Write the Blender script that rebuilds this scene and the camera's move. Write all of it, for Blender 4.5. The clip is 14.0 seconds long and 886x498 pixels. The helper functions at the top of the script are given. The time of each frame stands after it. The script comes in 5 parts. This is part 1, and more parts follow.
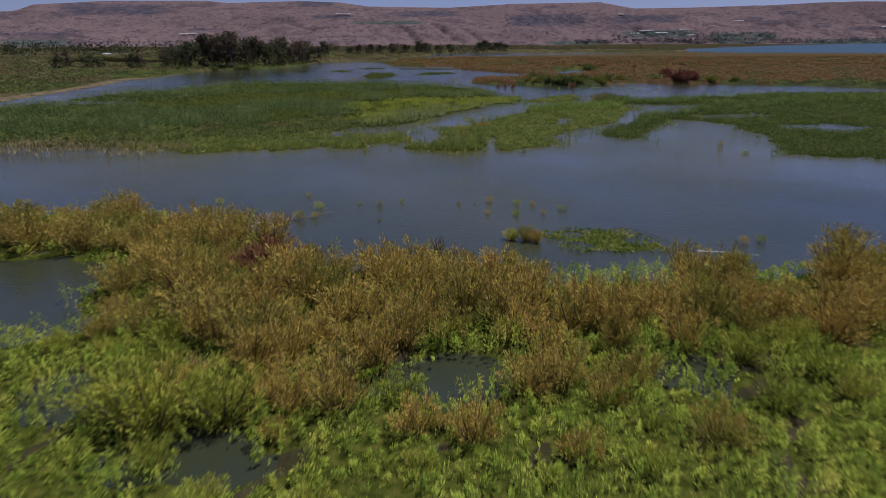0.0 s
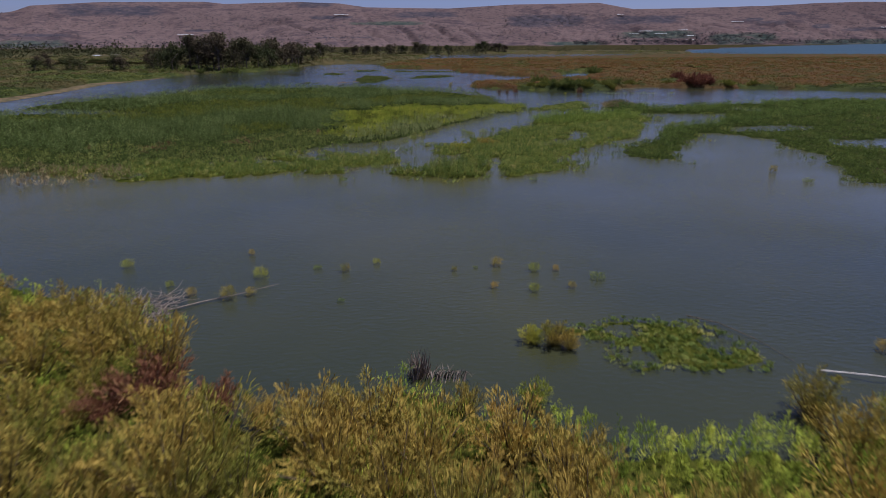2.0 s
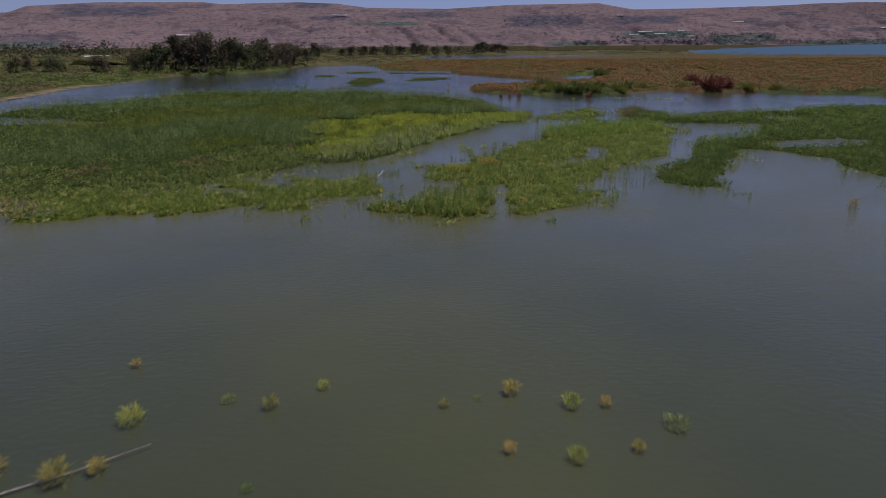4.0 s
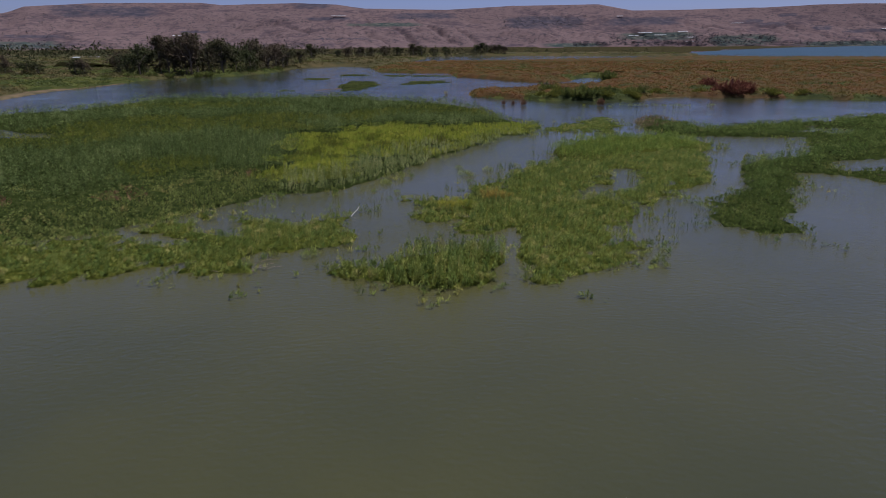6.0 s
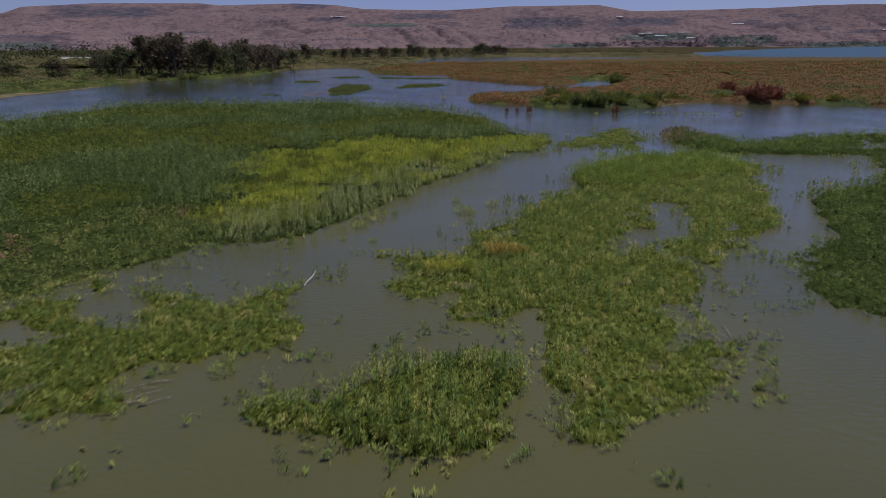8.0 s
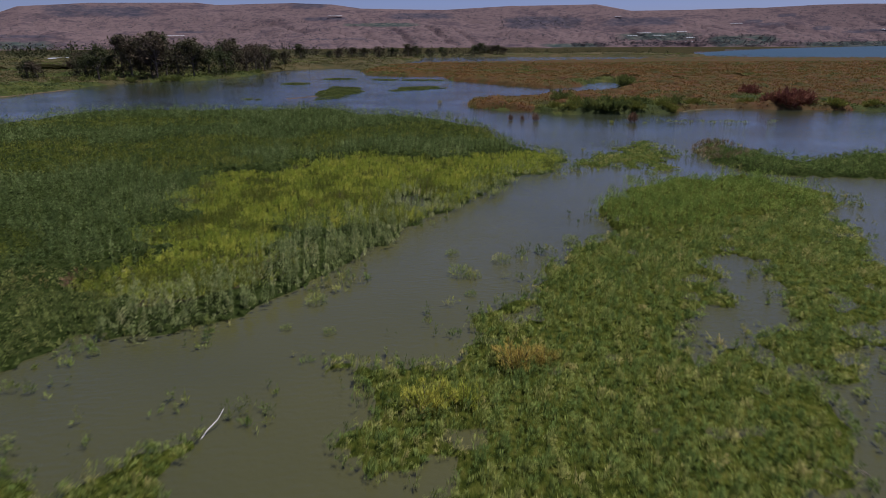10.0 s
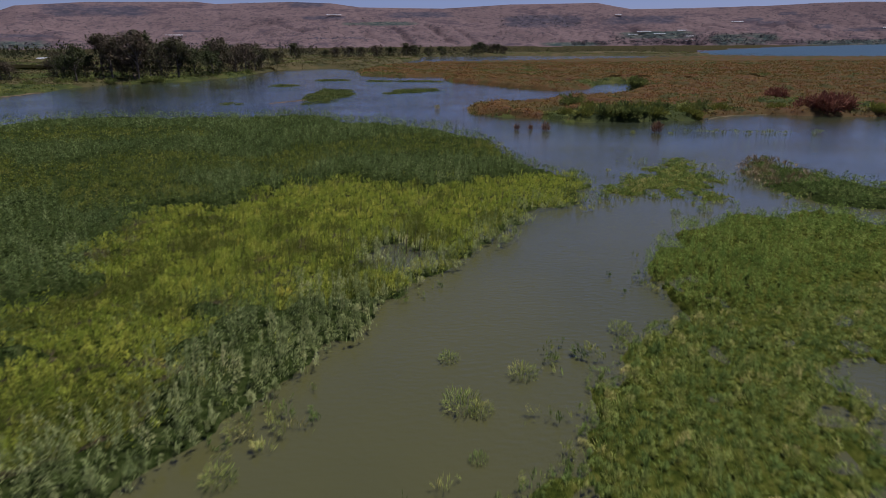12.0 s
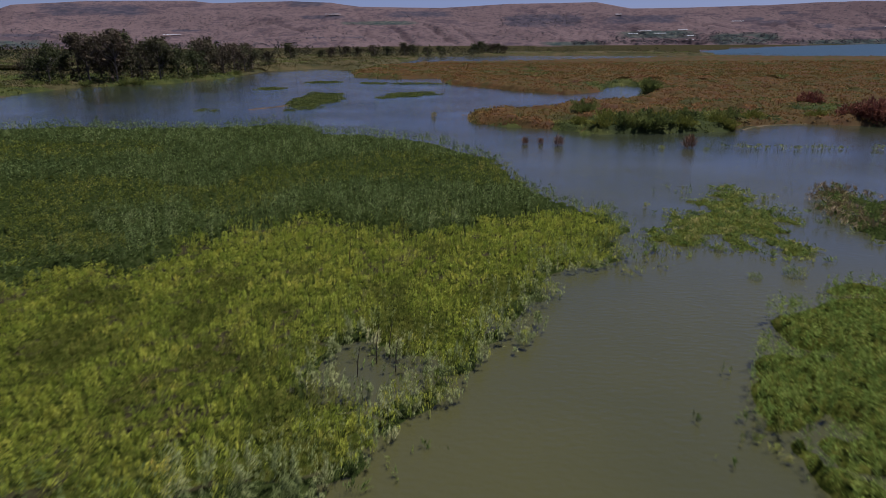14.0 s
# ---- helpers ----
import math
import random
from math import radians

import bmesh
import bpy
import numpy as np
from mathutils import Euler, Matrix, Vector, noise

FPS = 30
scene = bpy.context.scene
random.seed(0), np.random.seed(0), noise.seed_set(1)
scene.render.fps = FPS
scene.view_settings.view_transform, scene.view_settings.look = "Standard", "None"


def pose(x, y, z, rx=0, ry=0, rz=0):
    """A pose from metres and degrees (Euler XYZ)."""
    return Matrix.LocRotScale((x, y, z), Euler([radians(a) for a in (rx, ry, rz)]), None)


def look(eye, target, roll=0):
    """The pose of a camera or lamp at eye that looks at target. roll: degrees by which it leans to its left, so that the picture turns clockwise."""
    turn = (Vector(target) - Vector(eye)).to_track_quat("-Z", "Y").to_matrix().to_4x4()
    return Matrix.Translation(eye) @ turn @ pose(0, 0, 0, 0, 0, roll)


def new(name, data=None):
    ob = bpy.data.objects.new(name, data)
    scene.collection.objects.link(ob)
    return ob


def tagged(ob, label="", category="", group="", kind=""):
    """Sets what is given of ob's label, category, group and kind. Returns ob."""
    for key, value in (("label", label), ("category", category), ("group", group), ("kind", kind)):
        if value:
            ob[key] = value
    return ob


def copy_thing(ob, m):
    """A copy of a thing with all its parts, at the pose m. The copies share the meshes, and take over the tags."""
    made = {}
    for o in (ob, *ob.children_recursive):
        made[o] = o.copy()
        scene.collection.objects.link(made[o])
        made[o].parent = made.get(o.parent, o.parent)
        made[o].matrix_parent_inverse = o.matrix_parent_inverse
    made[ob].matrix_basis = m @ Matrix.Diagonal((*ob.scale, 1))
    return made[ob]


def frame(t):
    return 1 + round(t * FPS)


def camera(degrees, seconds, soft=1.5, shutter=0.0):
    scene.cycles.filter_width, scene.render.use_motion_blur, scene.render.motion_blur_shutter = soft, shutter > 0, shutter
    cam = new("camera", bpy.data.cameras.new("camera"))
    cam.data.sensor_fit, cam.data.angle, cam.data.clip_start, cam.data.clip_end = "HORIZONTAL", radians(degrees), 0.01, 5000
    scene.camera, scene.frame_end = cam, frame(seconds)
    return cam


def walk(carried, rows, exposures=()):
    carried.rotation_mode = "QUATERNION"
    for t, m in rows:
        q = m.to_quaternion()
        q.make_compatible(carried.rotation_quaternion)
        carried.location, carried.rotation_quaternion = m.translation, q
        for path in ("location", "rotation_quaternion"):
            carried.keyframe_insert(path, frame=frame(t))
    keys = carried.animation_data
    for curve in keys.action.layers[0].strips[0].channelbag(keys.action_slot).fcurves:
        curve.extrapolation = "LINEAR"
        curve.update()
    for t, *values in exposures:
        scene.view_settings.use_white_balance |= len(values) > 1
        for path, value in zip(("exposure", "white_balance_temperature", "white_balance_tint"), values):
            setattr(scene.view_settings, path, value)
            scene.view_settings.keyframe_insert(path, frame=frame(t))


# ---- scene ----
cam = camera(74.0, 14.0, 0.9, 0.6)
ROWS = [
    (0.0, 0.0, 0.0, 14.0, -0.018, -19.013, 0.04),
    (0.5, 0.16, 4.06, 14.11, -0.054, -18.995, 0.06),
    (1.0, 0.34, 8.1, 14.2, -0.073, -18.958, 0.06),
    (1.5, 0.51, 12.13, 14.28, -0.109, -18.949, 0.07),
    (2.0, 0.66, 16.15, 14.34, -0.136, -18.94, 0.09),
    (2.5, 0.84, 20.12, 14.39, -0.154, -18.921, 0.1),
    (3.0, 1.02, 24.07, 14.42, -0.181, -18.912, 0.1),
    (5.5, 1.91, 44.3, 14.53, -0.272, -18.848, 0.07),
    (6.0, 2.08, 48.36, 14.58, -0.29, -18.811, 0.06),
    (6.5, 2.28, 52.4, 14.63, -0.29, -18.793, 0.06),
    (7.0, 2.48, 56.47, 14.69, -0.299, -18.784, 0.04),
    (9.5, 3.3, 76.56, 14.78, -0.462, -18.738, 0.05),
    (10.0, 3.44, 80.52, 14.81, -0.508, -18.784, 0.04),
    (10.5, 3.58, 84.46, 14.84, -0.517, -18.83, 0.06),
    (11.0, 3.7, 88.07, 14.9, -0.535, -18.857, 0.07),
    (11.5, 3.85, 92.01, 14.94, -0.553, -18.885, 0.09),
    (12.0, 3.99, 95.99, 15.01, -0.562, -18.885, 0.11),
    (12.5, 4.16, 99.95, 15.05, -0.58, -18.912, 0.1),
    (13.0, 4.33, 103.93, 15.09, -0.598, -18.912, 0.11),
    (13.5, 4.5, 107.94, 15.15, -0.607, -18.931, 0.11),
    (14.0, 4.66, 111.96, 15.2, -0.616, -18.931, 0.11),
]
walk(cam, [(t, pose(0, 0, 0.6, -0.38, 0.15, 0) @ pose(x, y, z, 90 + pitch, roll, yaw)) for t, x, y, z, yaw, pitch, roll in ROWS], [(0.0, 0.07, 5750, 14), (14.0, 0.07, 5750, 14)])

# ---- light ----
SUN_UP, SUN_TURN = 69.0, 62.0  # elevation, and degrees to the right of the way ahead
world = bpy.data.worlds.new("sky")
scene.world = world
world.use_nodes = True
wn = world.node_tree.nodes
sky = wn.new("ShaderNodeTexSky")
sky.sky_type, sky.sun_disc = "NISHITA", False
sky.sun_elevation, sky.sun_rotation = radians(SUN_UP), radians(SUN_TURN)
sky.altitude, sky.air_density, sky.dust_density, sky.ozone_density = 0.0, 1.0, 0.6, 1.8
wn["Background"].inputs["Strength"].default_value = 0.050
haze = wn.new("ShaderNodeMix")  # a dusty, slightly violet summer haze
haze.data_type, haze.blend_type = "RGBA", "MULTIPLY"
haze.inputs["Factor"].default_value = 1.0
haze.inputs["B"].default_value = (0.88, 0.87, 1.36, 1)
world.node_tree.links.new(sky.outputs["Color"], haze.inputs["A"])
world.node_tree.links.new(haze.outputs["Result"], wn["Background"].inputs["Color"])
sun = new("sun", bpy.data.lights.new("sun", "SUN"))
sun.data.energy, sun.data.angle, sun.data.color = 5.1, radians(0.6), (1.0, 0.955, 0.89)
sun.matrix_world = look((0, 0, 60), (-math.sin(radians(SUN_TURN)) * math.cos(radians(SUN_UP)), -math.cos(radians(SUN_TURN)) * math.cos(radians(SUN_UP)), 60 - math.sin(radians(SUN_UP))))



# ---- materials ----
def material(name):
    m = bpy.data.materials.new(name)
    m.use_nodes = True
    m.node_tree.nodes.clear()
    return m, m.node_tree.nodes, m.node_tree.links


def ramp(nodes, stops):
    r = nodes.new("ShaderNodeValToRGB")
    e = r.color_ramp.elements
    while len(e) < len(stops):
        e.new(0.5)
    for k, (at, c) in enumerate(stops):
        e[k].position, e[k].color = at, (*c, 1)
    return r


def foliage(name, stops, patch=6.0, island=0.3, through_light=0.8, per_object=0.0, rough=0.7, small=0.7, plants=False):
    """Leaves: a ramp of colours, chosen by wide patches, by single plants and leaf by leaf."""
    m, n, l = material(name)
    geo, info = n.new("ShaderNodeNewGeometry"), n.new("ShaderNodeObjectInfo")

    def spread(size, lo, hi, seed):
        tex, wide = n.new("ShaderNodeTexNoise"), n.new("ShaderNodeMapRange")
        tex.noise_dimensions = "4D"
        tex.inputs["W"].default_value = seed
        tex.inputs["Scale"].default_value, tex.inputs["Detail"].default_value = 1.0 / size, 2.0
        wide.inputs["From Min"].default_value, wide.inputs["From Max"].default_value = lo, hi
        l.new(geo.outputs["Position"], tex.inputs["Vector"])
        l.new(tex.outputs["Fac"], wide.inputs["Value"])
        return wide.outputs["Result"]

    def blend(a, b, k):
        mix = n.new("ShaderNodeMix")
        mix.inputs["Factor"].default_value = k
        l.new(a, mix.inputs["A"])
        l.new(b, mix.inputs["B"])
        return mix.outputs["Result"]

    own = n.new("ShaderNodeAttribute")
    own.attribute_name = "plant_tone"
    tone = blend(spread(patch, 0.3, 0.7, 0.0), own.outputs["Fac"] if plants else spread(small, 0.32, 0.68, 7.0), 0.5)
    tone = blend(tone, geo.outputs["Random Per Island"], 0.45 * island)
    tone = blend(tone, info.outputs["Random"], per_object)
    r = ramp(n, stops)
    l.new(tone, r.inputs["Fac"])
    p, t, mx, out = n.new("ShaderNodeBsdfPrincipled"), n.new("ShaderNodeBsdfTranslucent"), n.new("ShaderNodeAddShader"), n.new("ShaderNodeOutputMaterial")
    thin = n.new("ShaderNodeMix")
    thin.data_type = "RGBA"
    thin.inputs["Factor"].default_value = 0.55 * through_light
    thin.inputs["A"].default_value = (0, 0, 0, 1)
    p.inputs["Roughness"].default_value = rough
    p.inputs["Specular IOR Level"].default_value = 0.02
    l.new(r.outputs["Color"], p.inputs["Base Color"])
    l.new(r.outputs["Color"], thin.inputs["B"])
    l.new(thin.outputs["Result"], t.inputs["Color"])
    l.new(p.outputs[0], mx.inputs[0])
    l.new(t.outputs[0], mx.inputs[1])
    l.new(mx.outputs[0], out.inputs["Surface"])
    return m


def solid(name, stops, scale, rough=0.85, bump=0.3, detail=6.0, stretch=(1, 1, 1), per_object=0.0):
    """A rough surface with two scales of mottling and a fine relief."""
    m, n, l = material(name)
    geo = n.new("ShaderNodeNewGeometry")
    mp = n.new("ShaderNodeMapping")
    mp.inputs["Scale"].default_value = stretch
    l.new(geo.outputs["Position"], mp.inputs["Vector"])
    a, b = n.new("ShaderNodeTexNoise"), n.new("ShaderNodeTexNoise")
    a.inputs["Scale"].default_value, a.inputs["Detail"].default_value = scale, detail
    b.inputs["Scale"].default_value, b.inputs["Detail"].default_value = scale * 9, 4.0
    l.new(mp.outputs["Vector"], a.inputs["Vector"])
    l.new(mp.outputs["Vector"], b.inputs["Vector"])
    mx = n.new("ShaderNodeMix")
    mx.inputs["Factor"].default_value = 0.35
    l.new(a.outputs["Fac"], mx.inputs["A"])
    l.new(b.outputs["Fac"], mx.inputs["B"])
    r = ramp(n, stops)
    l.new(mx.outputs["Result"], r.inputs["Fac"])
    p, out, bp = n.new("ShaderNodeBsdfPrincipled"), n.new("ShaderNodeOutputMaterial"), n.new("ShaderNodeBump")
    p.inputs["Roughness"].default_value = rough
    p.inputs["Specular IOR Level"].default_value = 0.0
    bp.inputs["Strength"].default_value = bump
    bp.inputs["Distance"].default_value = 0.3 / scale
    l.new(mx.outputs["Result"], bp.inputs["Height"])
    l.new(bp.outputs["Normal"], p.inputs["Normal"])
    l.new(r.outputs["Color"], p.inputs["Base Color"])
    l.new(p.outputs[0], out.inputs["Surface"])
    return m


def water_material(name="murky_water", dark=(0.026, 0.030, 0.016), light=(0.059, 0.055, 0.018), rough=0.07, gloss=0.62):
    m, n, l = material(name)
    geo = n.new("ShaderNodeNewGeometry")
    mp = n.new("ShaderNodeMapping")
    mp.inputs["Rotation"].default_value = (0, 0, radians(-28))
    mp.inputs["Scale"].default_value = (1.0, 2.6, 1.0)
    l.new(geo.outputs["Position"], mp.inputs["Vector"])
    small, wide, silt = n.new("ShaderNodeTexNoise"), n.new("ShaderNodeTexNoise"), n.new("ShaderNodeTexNoise")
    small.inputs["Scale"].default_value, small.inputs["Detail"].default_value = 1.6, 5.0
    wide.inputs["Scale"].default_value, wide.inputs["Detail"].default_value = 0.05, 3.0
    silt.inputs["Scale"].default_value, silt.inputs["Detail"].default_value = 0.03, 4.0
    l.new(mp.outputs["Vector"], small.inputs["Vector"])
    l.new(geo.outputs["Position"], wide.inputs["Vector"])
    l.new(geo.outputs["Position"], silt.inputs["Vector"])
    mr = n.new("ShaderNodeMapRange")
    mr.inputs["From Min"].default_value, mr.inputs["From Max"].default_value = 0.35, 0.7
    mr.inputs["To Min"].default_value, mr.inputs["To Max"].default_value = 0.3, 1.0
    l.new(wide.outputs["Fac"], mr.inputs["Value"])
    hgt = n.new("ShaderNodeMath")
    hgt.operation = "MULTIPLY"
    l.new(small.outputs["Fac"], hgt.inputs[0])
    l.new(mr.outputs["Result"], hgt.inputs[1])
    bp = n.new("ShaderNodeBump")
    bp.inputs["Strength"].default_value, bp.inputs["Distance"].default_value = 0.6, 0.14
    l.new(hgt.outputs[0], bp.inputs["Height"])
    r = ramp(n, [(0.25, dark), (0.8, light)])
    # clearer, deeper water off the near bank, silt towards the reed beds
    xyz = n.new("ShaderNodeSeparateXYZ")
    l.new(geo.outputs["Position"], xyz.inputs[0])
    deep = n.new("ShaderNodeMapRange")
    deep.inputs["From Min"].default_value, deep.inputs["From Max"].default_value = 34.0, 84.0
    deep.inputs["To Min"].default_value, deep.inputs["To Max"].default_value = -0.25, 0.25
    l.new(xyz.outputs["Y"], deep.inputs["Value"])
    lake = n.new("ShaderNodeMapRange")
    lake.inputs["From Min"].default_value, lake.inputs["From Max"].default_value = 140.0, 230.0
    lake.inputs["To Min"].default_value, lake.inputs["To Max"].default_value = 0.0, 0.5
    l.new(xyz.outputs["Y"], lake.inputs["Value"])
    near_silt, both = n.new("ShaderNodeMath"), n.new("ShaderNodeMath")
    both.operation = "SUBTRACT"
    l.new(silt.outputs["Fac"], near_silt.inputs[0])
    l.new(deep.outputs["Result"], near_silt.inputs[1])
    l.new(near_silt.outputs[0], both.inputs[0])
    l.new(lake.outputs["Result"], both.inputs[1])
    l.new(both.outputs[0], r.inputs["Fac"])
    p, out = n.new("ShaderNodeBsdfPrincipled"), n.new("ShaderNodeOutputMaterial")
    p.inputs["Roughness"].default_value, p.inputs["IOR"].default_value = rough, 1.33
    p.inputs["Specular IOR Level"].default_value = gloss
    l.new(r.outputs["Color"], p.inputs["Base Color"])
    l.new(bp.outputs["Normal"], p.inputs["Normal"])
    l.new(p.outputs[0], out.inputs["Surface"])
    return m


def hill_material():
    """Dry grass and stony slopes; scrub, basalt and irrigated fields where the land cover of the mesh says so. The
    violet cast of distance haze is mixed into these colours.
    """
    m, n, l = material("hazy_dry_hillside")
    geo = n.new("ShaderNodeNewGeometry")
    mp = n.new("ShaderNodeMapping")
    mp.inputs["Scale"].default_value = (1.0, 0.55, 4.0)
    l.new(geo.outputs["Position"], mp.inputs["Vector"])

    def tex(scale, detail, rough=0.6):
        t = n.new("ShaderNodeTexNoise")
        t.inputs["Scale"].default_value, t.inputs["Detail"].default_value, t.inputs["Roughness"].default_value = scale, detail, rough
        l.new(mp.outputs["Vector"], t.inputs["Vector"])
        return t.outputs["Fac"]

    def calc(op, a, b):
        k = n.new("ShaderNodeMath")
        k.operation = op
        for i, v in enumerate((a, b)):
            if isinstance(v, float):
                k.inputs[i].default_value = v
            else:
                l.new(v, k.inputs[i])
        return k.outputs[0]

    def over(a, b, k):
        c = n.new("ShaderNodeMix")
        c.data_type = "RGBA"
        l.new(k, c.inputs["Factor"])
        l.new(a, c.inputs["A"])
        if isinstance(b, tuple):
            c.inputs["B"].default_value = (*b, 1)
        else:
            l.new(b, c.inputs["B"])
        return c.outputs["Result"]

    mx = n.new("ShaderNodeMix")
    mx.inputs["Factor"].default_value = 0.5
    l.new(tex(0.0035, 5.0), mx.inputs["A"])
    l.new(tex(0.022, 6.0, 0.7), mx.inputs["B"])
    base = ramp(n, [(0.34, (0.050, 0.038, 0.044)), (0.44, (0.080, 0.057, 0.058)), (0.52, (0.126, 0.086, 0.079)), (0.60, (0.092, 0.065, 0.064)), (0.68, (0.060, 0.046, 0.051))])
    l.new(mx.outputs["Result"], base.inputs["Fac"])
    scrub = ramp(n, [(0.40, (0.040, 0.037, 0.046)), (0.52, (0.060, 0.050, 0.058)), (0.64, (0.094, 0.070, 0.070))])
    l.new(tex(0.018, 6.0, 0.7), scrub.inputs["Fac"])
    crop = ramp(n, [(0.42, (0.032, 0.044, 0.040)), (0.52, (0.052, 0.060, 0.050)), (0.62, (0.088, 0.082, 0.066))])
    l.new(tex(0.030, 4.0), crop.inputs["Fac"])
    cover = n.new("ShaderNodeAttribute")
    cover.attribute_name = "land_cover"
    parts = n.new("ShaderNodeSeparateColor")
    l.new(cover.outputs["Color"], parts.inputs["Color"])
    edge = calc("ADD", calc("MULTIPLY", calc("SUBTRACT", tex(0.03, 5.0, 0.7), 0.5), 1.8), calc("MULTIPLY", calc("SUBTRACT", tex(0.007, 4.0, 0.6), 0.5), 2.4))

    def mask(v):
        k = n.new("ShaderNodeMapRange")
        k.inputs["From Min"].default_value, k.inputs["From Max"].default_value = 0.38, 0.8
        l.new(calc("ADD", v, calc("MULTIPLY", edge, v)), k.inputs["Value"])
        return k.outputs["Result"]

    c = over(base.outputs["Color"], scrub.outputs["Color"], mask(parts.outputs["Red"]))
    c = over(c, crop.outputs["Color"], mask(parts.outputs["Green"]))
    # single bushes
    for scale, size, strong in ((0.052, 0.24, 0.65), (0.021, 0.2, 0.6)):
        v, dot = n.new("ShaderNodeTexVoronoi"), n.new("ShaderNodeMapRange")
        v.inputs["Scale"].default_value = scale
        l.new(geo.outputs["Position"], v.inputs["Vector"])
        dot.inputs["From Min"].default_value, dot.inputs["From Max"].default_value = size * 0.7, size * 1.2
        dot.inputs["To Min"].default_value, dot.inputs["To Max"].default_value = strong, 0.0
        l.new(v.outputs["Distance"], dot.inputs["Value"])
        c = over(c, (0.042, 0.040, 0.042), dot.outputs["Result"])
    p, out = n.new("ShaderNodeBsdfPrincipled"), n.new("ShaderNodeOutputMaterial")
    p.inputs["Roughness"].default_value = 0.95
    p.inputs["Specular IOR Level"].default_value = 0.0
    l.new(c, p.inputs["Base Color"])
    l.new(p.outputs[0], out.inputs["Surface"])
    return m


REED = foliage("reed_leaf", [(0, (0.030, 0.047, 0.015)), (0.35, (0.065, 0.086, 0.025)), (0.7, (0.124, 0.150, 0.047)), (0.9, (0.207, 0.216, 0.086)), (1, (0.305, 0.258, 0.117))], 9.0, 0.55, 0.6, plants=True)
REED_GREY = foliage("grey_green_reed_leaf", [(0.0, (0.069, 0.085, 0.029)), (0.4, (0.152, 0.172, 0.058)), (0.75, (0.253, 0.253, 0.101)), (1.0, (0.365, 0.304, 0.141))], 1.8, 0.5, 0.6, plants=True)
FRONT_HERB = foliage("olive_brown_herb_leaf", [(0, (0.050, 0.062, 0.017)), (0.35, (0.108, 0.124, 0.032)), (0.65, (0.165, 0.168, 0.046)), (0.85, (0.205, 0.155, 0.056)), (1, (0.220, 0.120, 0.058))], 4.0, 0.4, 0.7, plants=True)
OLIVE = foliage("olive_reed_leaf", [(0, (0.043, 0.055, 0.010)), (0.4, (0.085, 0.097, 0.015)), (0.75, (0.134, 0.130, 0.023)), (1, (0.206, 0.151, 0.050))], 6.0, 0.5, 0.7, plants=True)
HERB = foliage("yellow_green_herb_leaf", [(0, (0.068, 0.098, 0.014)), (0.35, (0.175, 0.205, 0.024)), (0.7, (0.292, 0.293, 0.039)), (0.9, (0.389, 0.337, 0.055)), (1, (0.436, 0.268, 0.060))], 1.5, 0.42, 0.7, plants=True)
MAT = foliage("bright_green_marsh_leaf", [(0, (0.034, 0.052, 0.013)), (0.35, (0.097, 0.132, 0.030)), (0.65, (0.184, 0.197, 0.046)), (0.85, (0.288, 0.242, 0.081)), (1, (0.440, 0.334, 0.133))], 1.5, 0.42, 0.7, plants=True)
ISLAND_REED = foliage("leafy_green_reed_leaf", [(0, (0.028, 0.045, 0.011)), (0.35, (0.063, 0.091, 0.021)), (0.7, (0.114, 0.139, 0.034)), (0.9, (0.175, 0.175, 0.056)), (1, (0.232, 0.179, 0.070))], 3.0, 0.5, 0.7, plants=True)
GREEN_REED = foliage("bright_leafy_reed_leaf", [(0, (0.037, 0.062, 0.012)), (0.35, (0.088, 0.124, 0.023)), (0.7, (0.155, 0.189, 0.037)), (0.9, (0.239, 0.239, 0.061)), (1, (0.318, 0.245, 0.077))], 3.0, 0.5, 0.7, plants=True)
GREEN = foliage("marsh_green_leaf", [(0, (0.028, 0.044, 0.011)), (0.35, (0.066, 0.091, 0.020)), (0.7, (0.121, 0.138, 0.034)), (0.9, (0.198, 0.178, 0.057)), (1, (0.267, 0.208, 0.085))], 4.0, 0.55, 0.7, plants=True)
LUSH = foliage("lush_bank_leaf", [(0, (0.094, 0.124, 0.016)), (0.4, (0.195, 0.249, 0.031)), (0.75, (0.327, 0.331, 0.046)), (1, (0.529, 0.405, 0.112))], 1.8, 0.42, plants=True)
TAMARISK = foliage("tamarisk_spray", [(0, (0.067, 0.083, 0.014)), (0.3, (0.163, 0.148, 0.028)), (0.55, (0.271, 0.194, 0.042)), (0.85, (0.337, 0.216, 0.050)), (1, (0.449, 0.310, 0.092))], 2.5, 0.45, 0.55, 0.3)
TAMARISK_GREEN = foliage("olive_tamarisk_spray", [(0, (0.086, 0.110, 0.015)), (0.5, (0.204, 0.214, 0.028)), (0.85, (0.330, 0.282, 0.045)), (1, (0.468, 0.336, 0.086))], 2.5, 0.5, 0.55, 0.3)
TAMARISK_RED = foliage("red_tamarisk_spray", [(0.0, (0.095, 0.042, 0.024)), (0.5, (0.165, 0.074, 0.040)), (1.0, (0.23, 0.14, 0.062))], 2.0, 0.6)
MAROON = foliage("maroon_spray", [(0.0, (0.085, 0.034, 0.024)), (0.5, (0.150, 0.058, 0.038)), (1.0, (0.19, 0.10, 0.05))], 3.0, 0.6, 0.5)
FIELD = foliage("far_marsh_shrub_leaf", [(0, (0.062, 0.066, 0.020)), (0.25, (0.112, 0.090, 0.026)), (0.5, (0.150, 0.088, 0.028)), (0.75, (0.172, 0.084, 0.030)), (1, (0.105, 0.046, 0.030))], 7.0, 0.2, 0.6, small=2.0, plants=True)
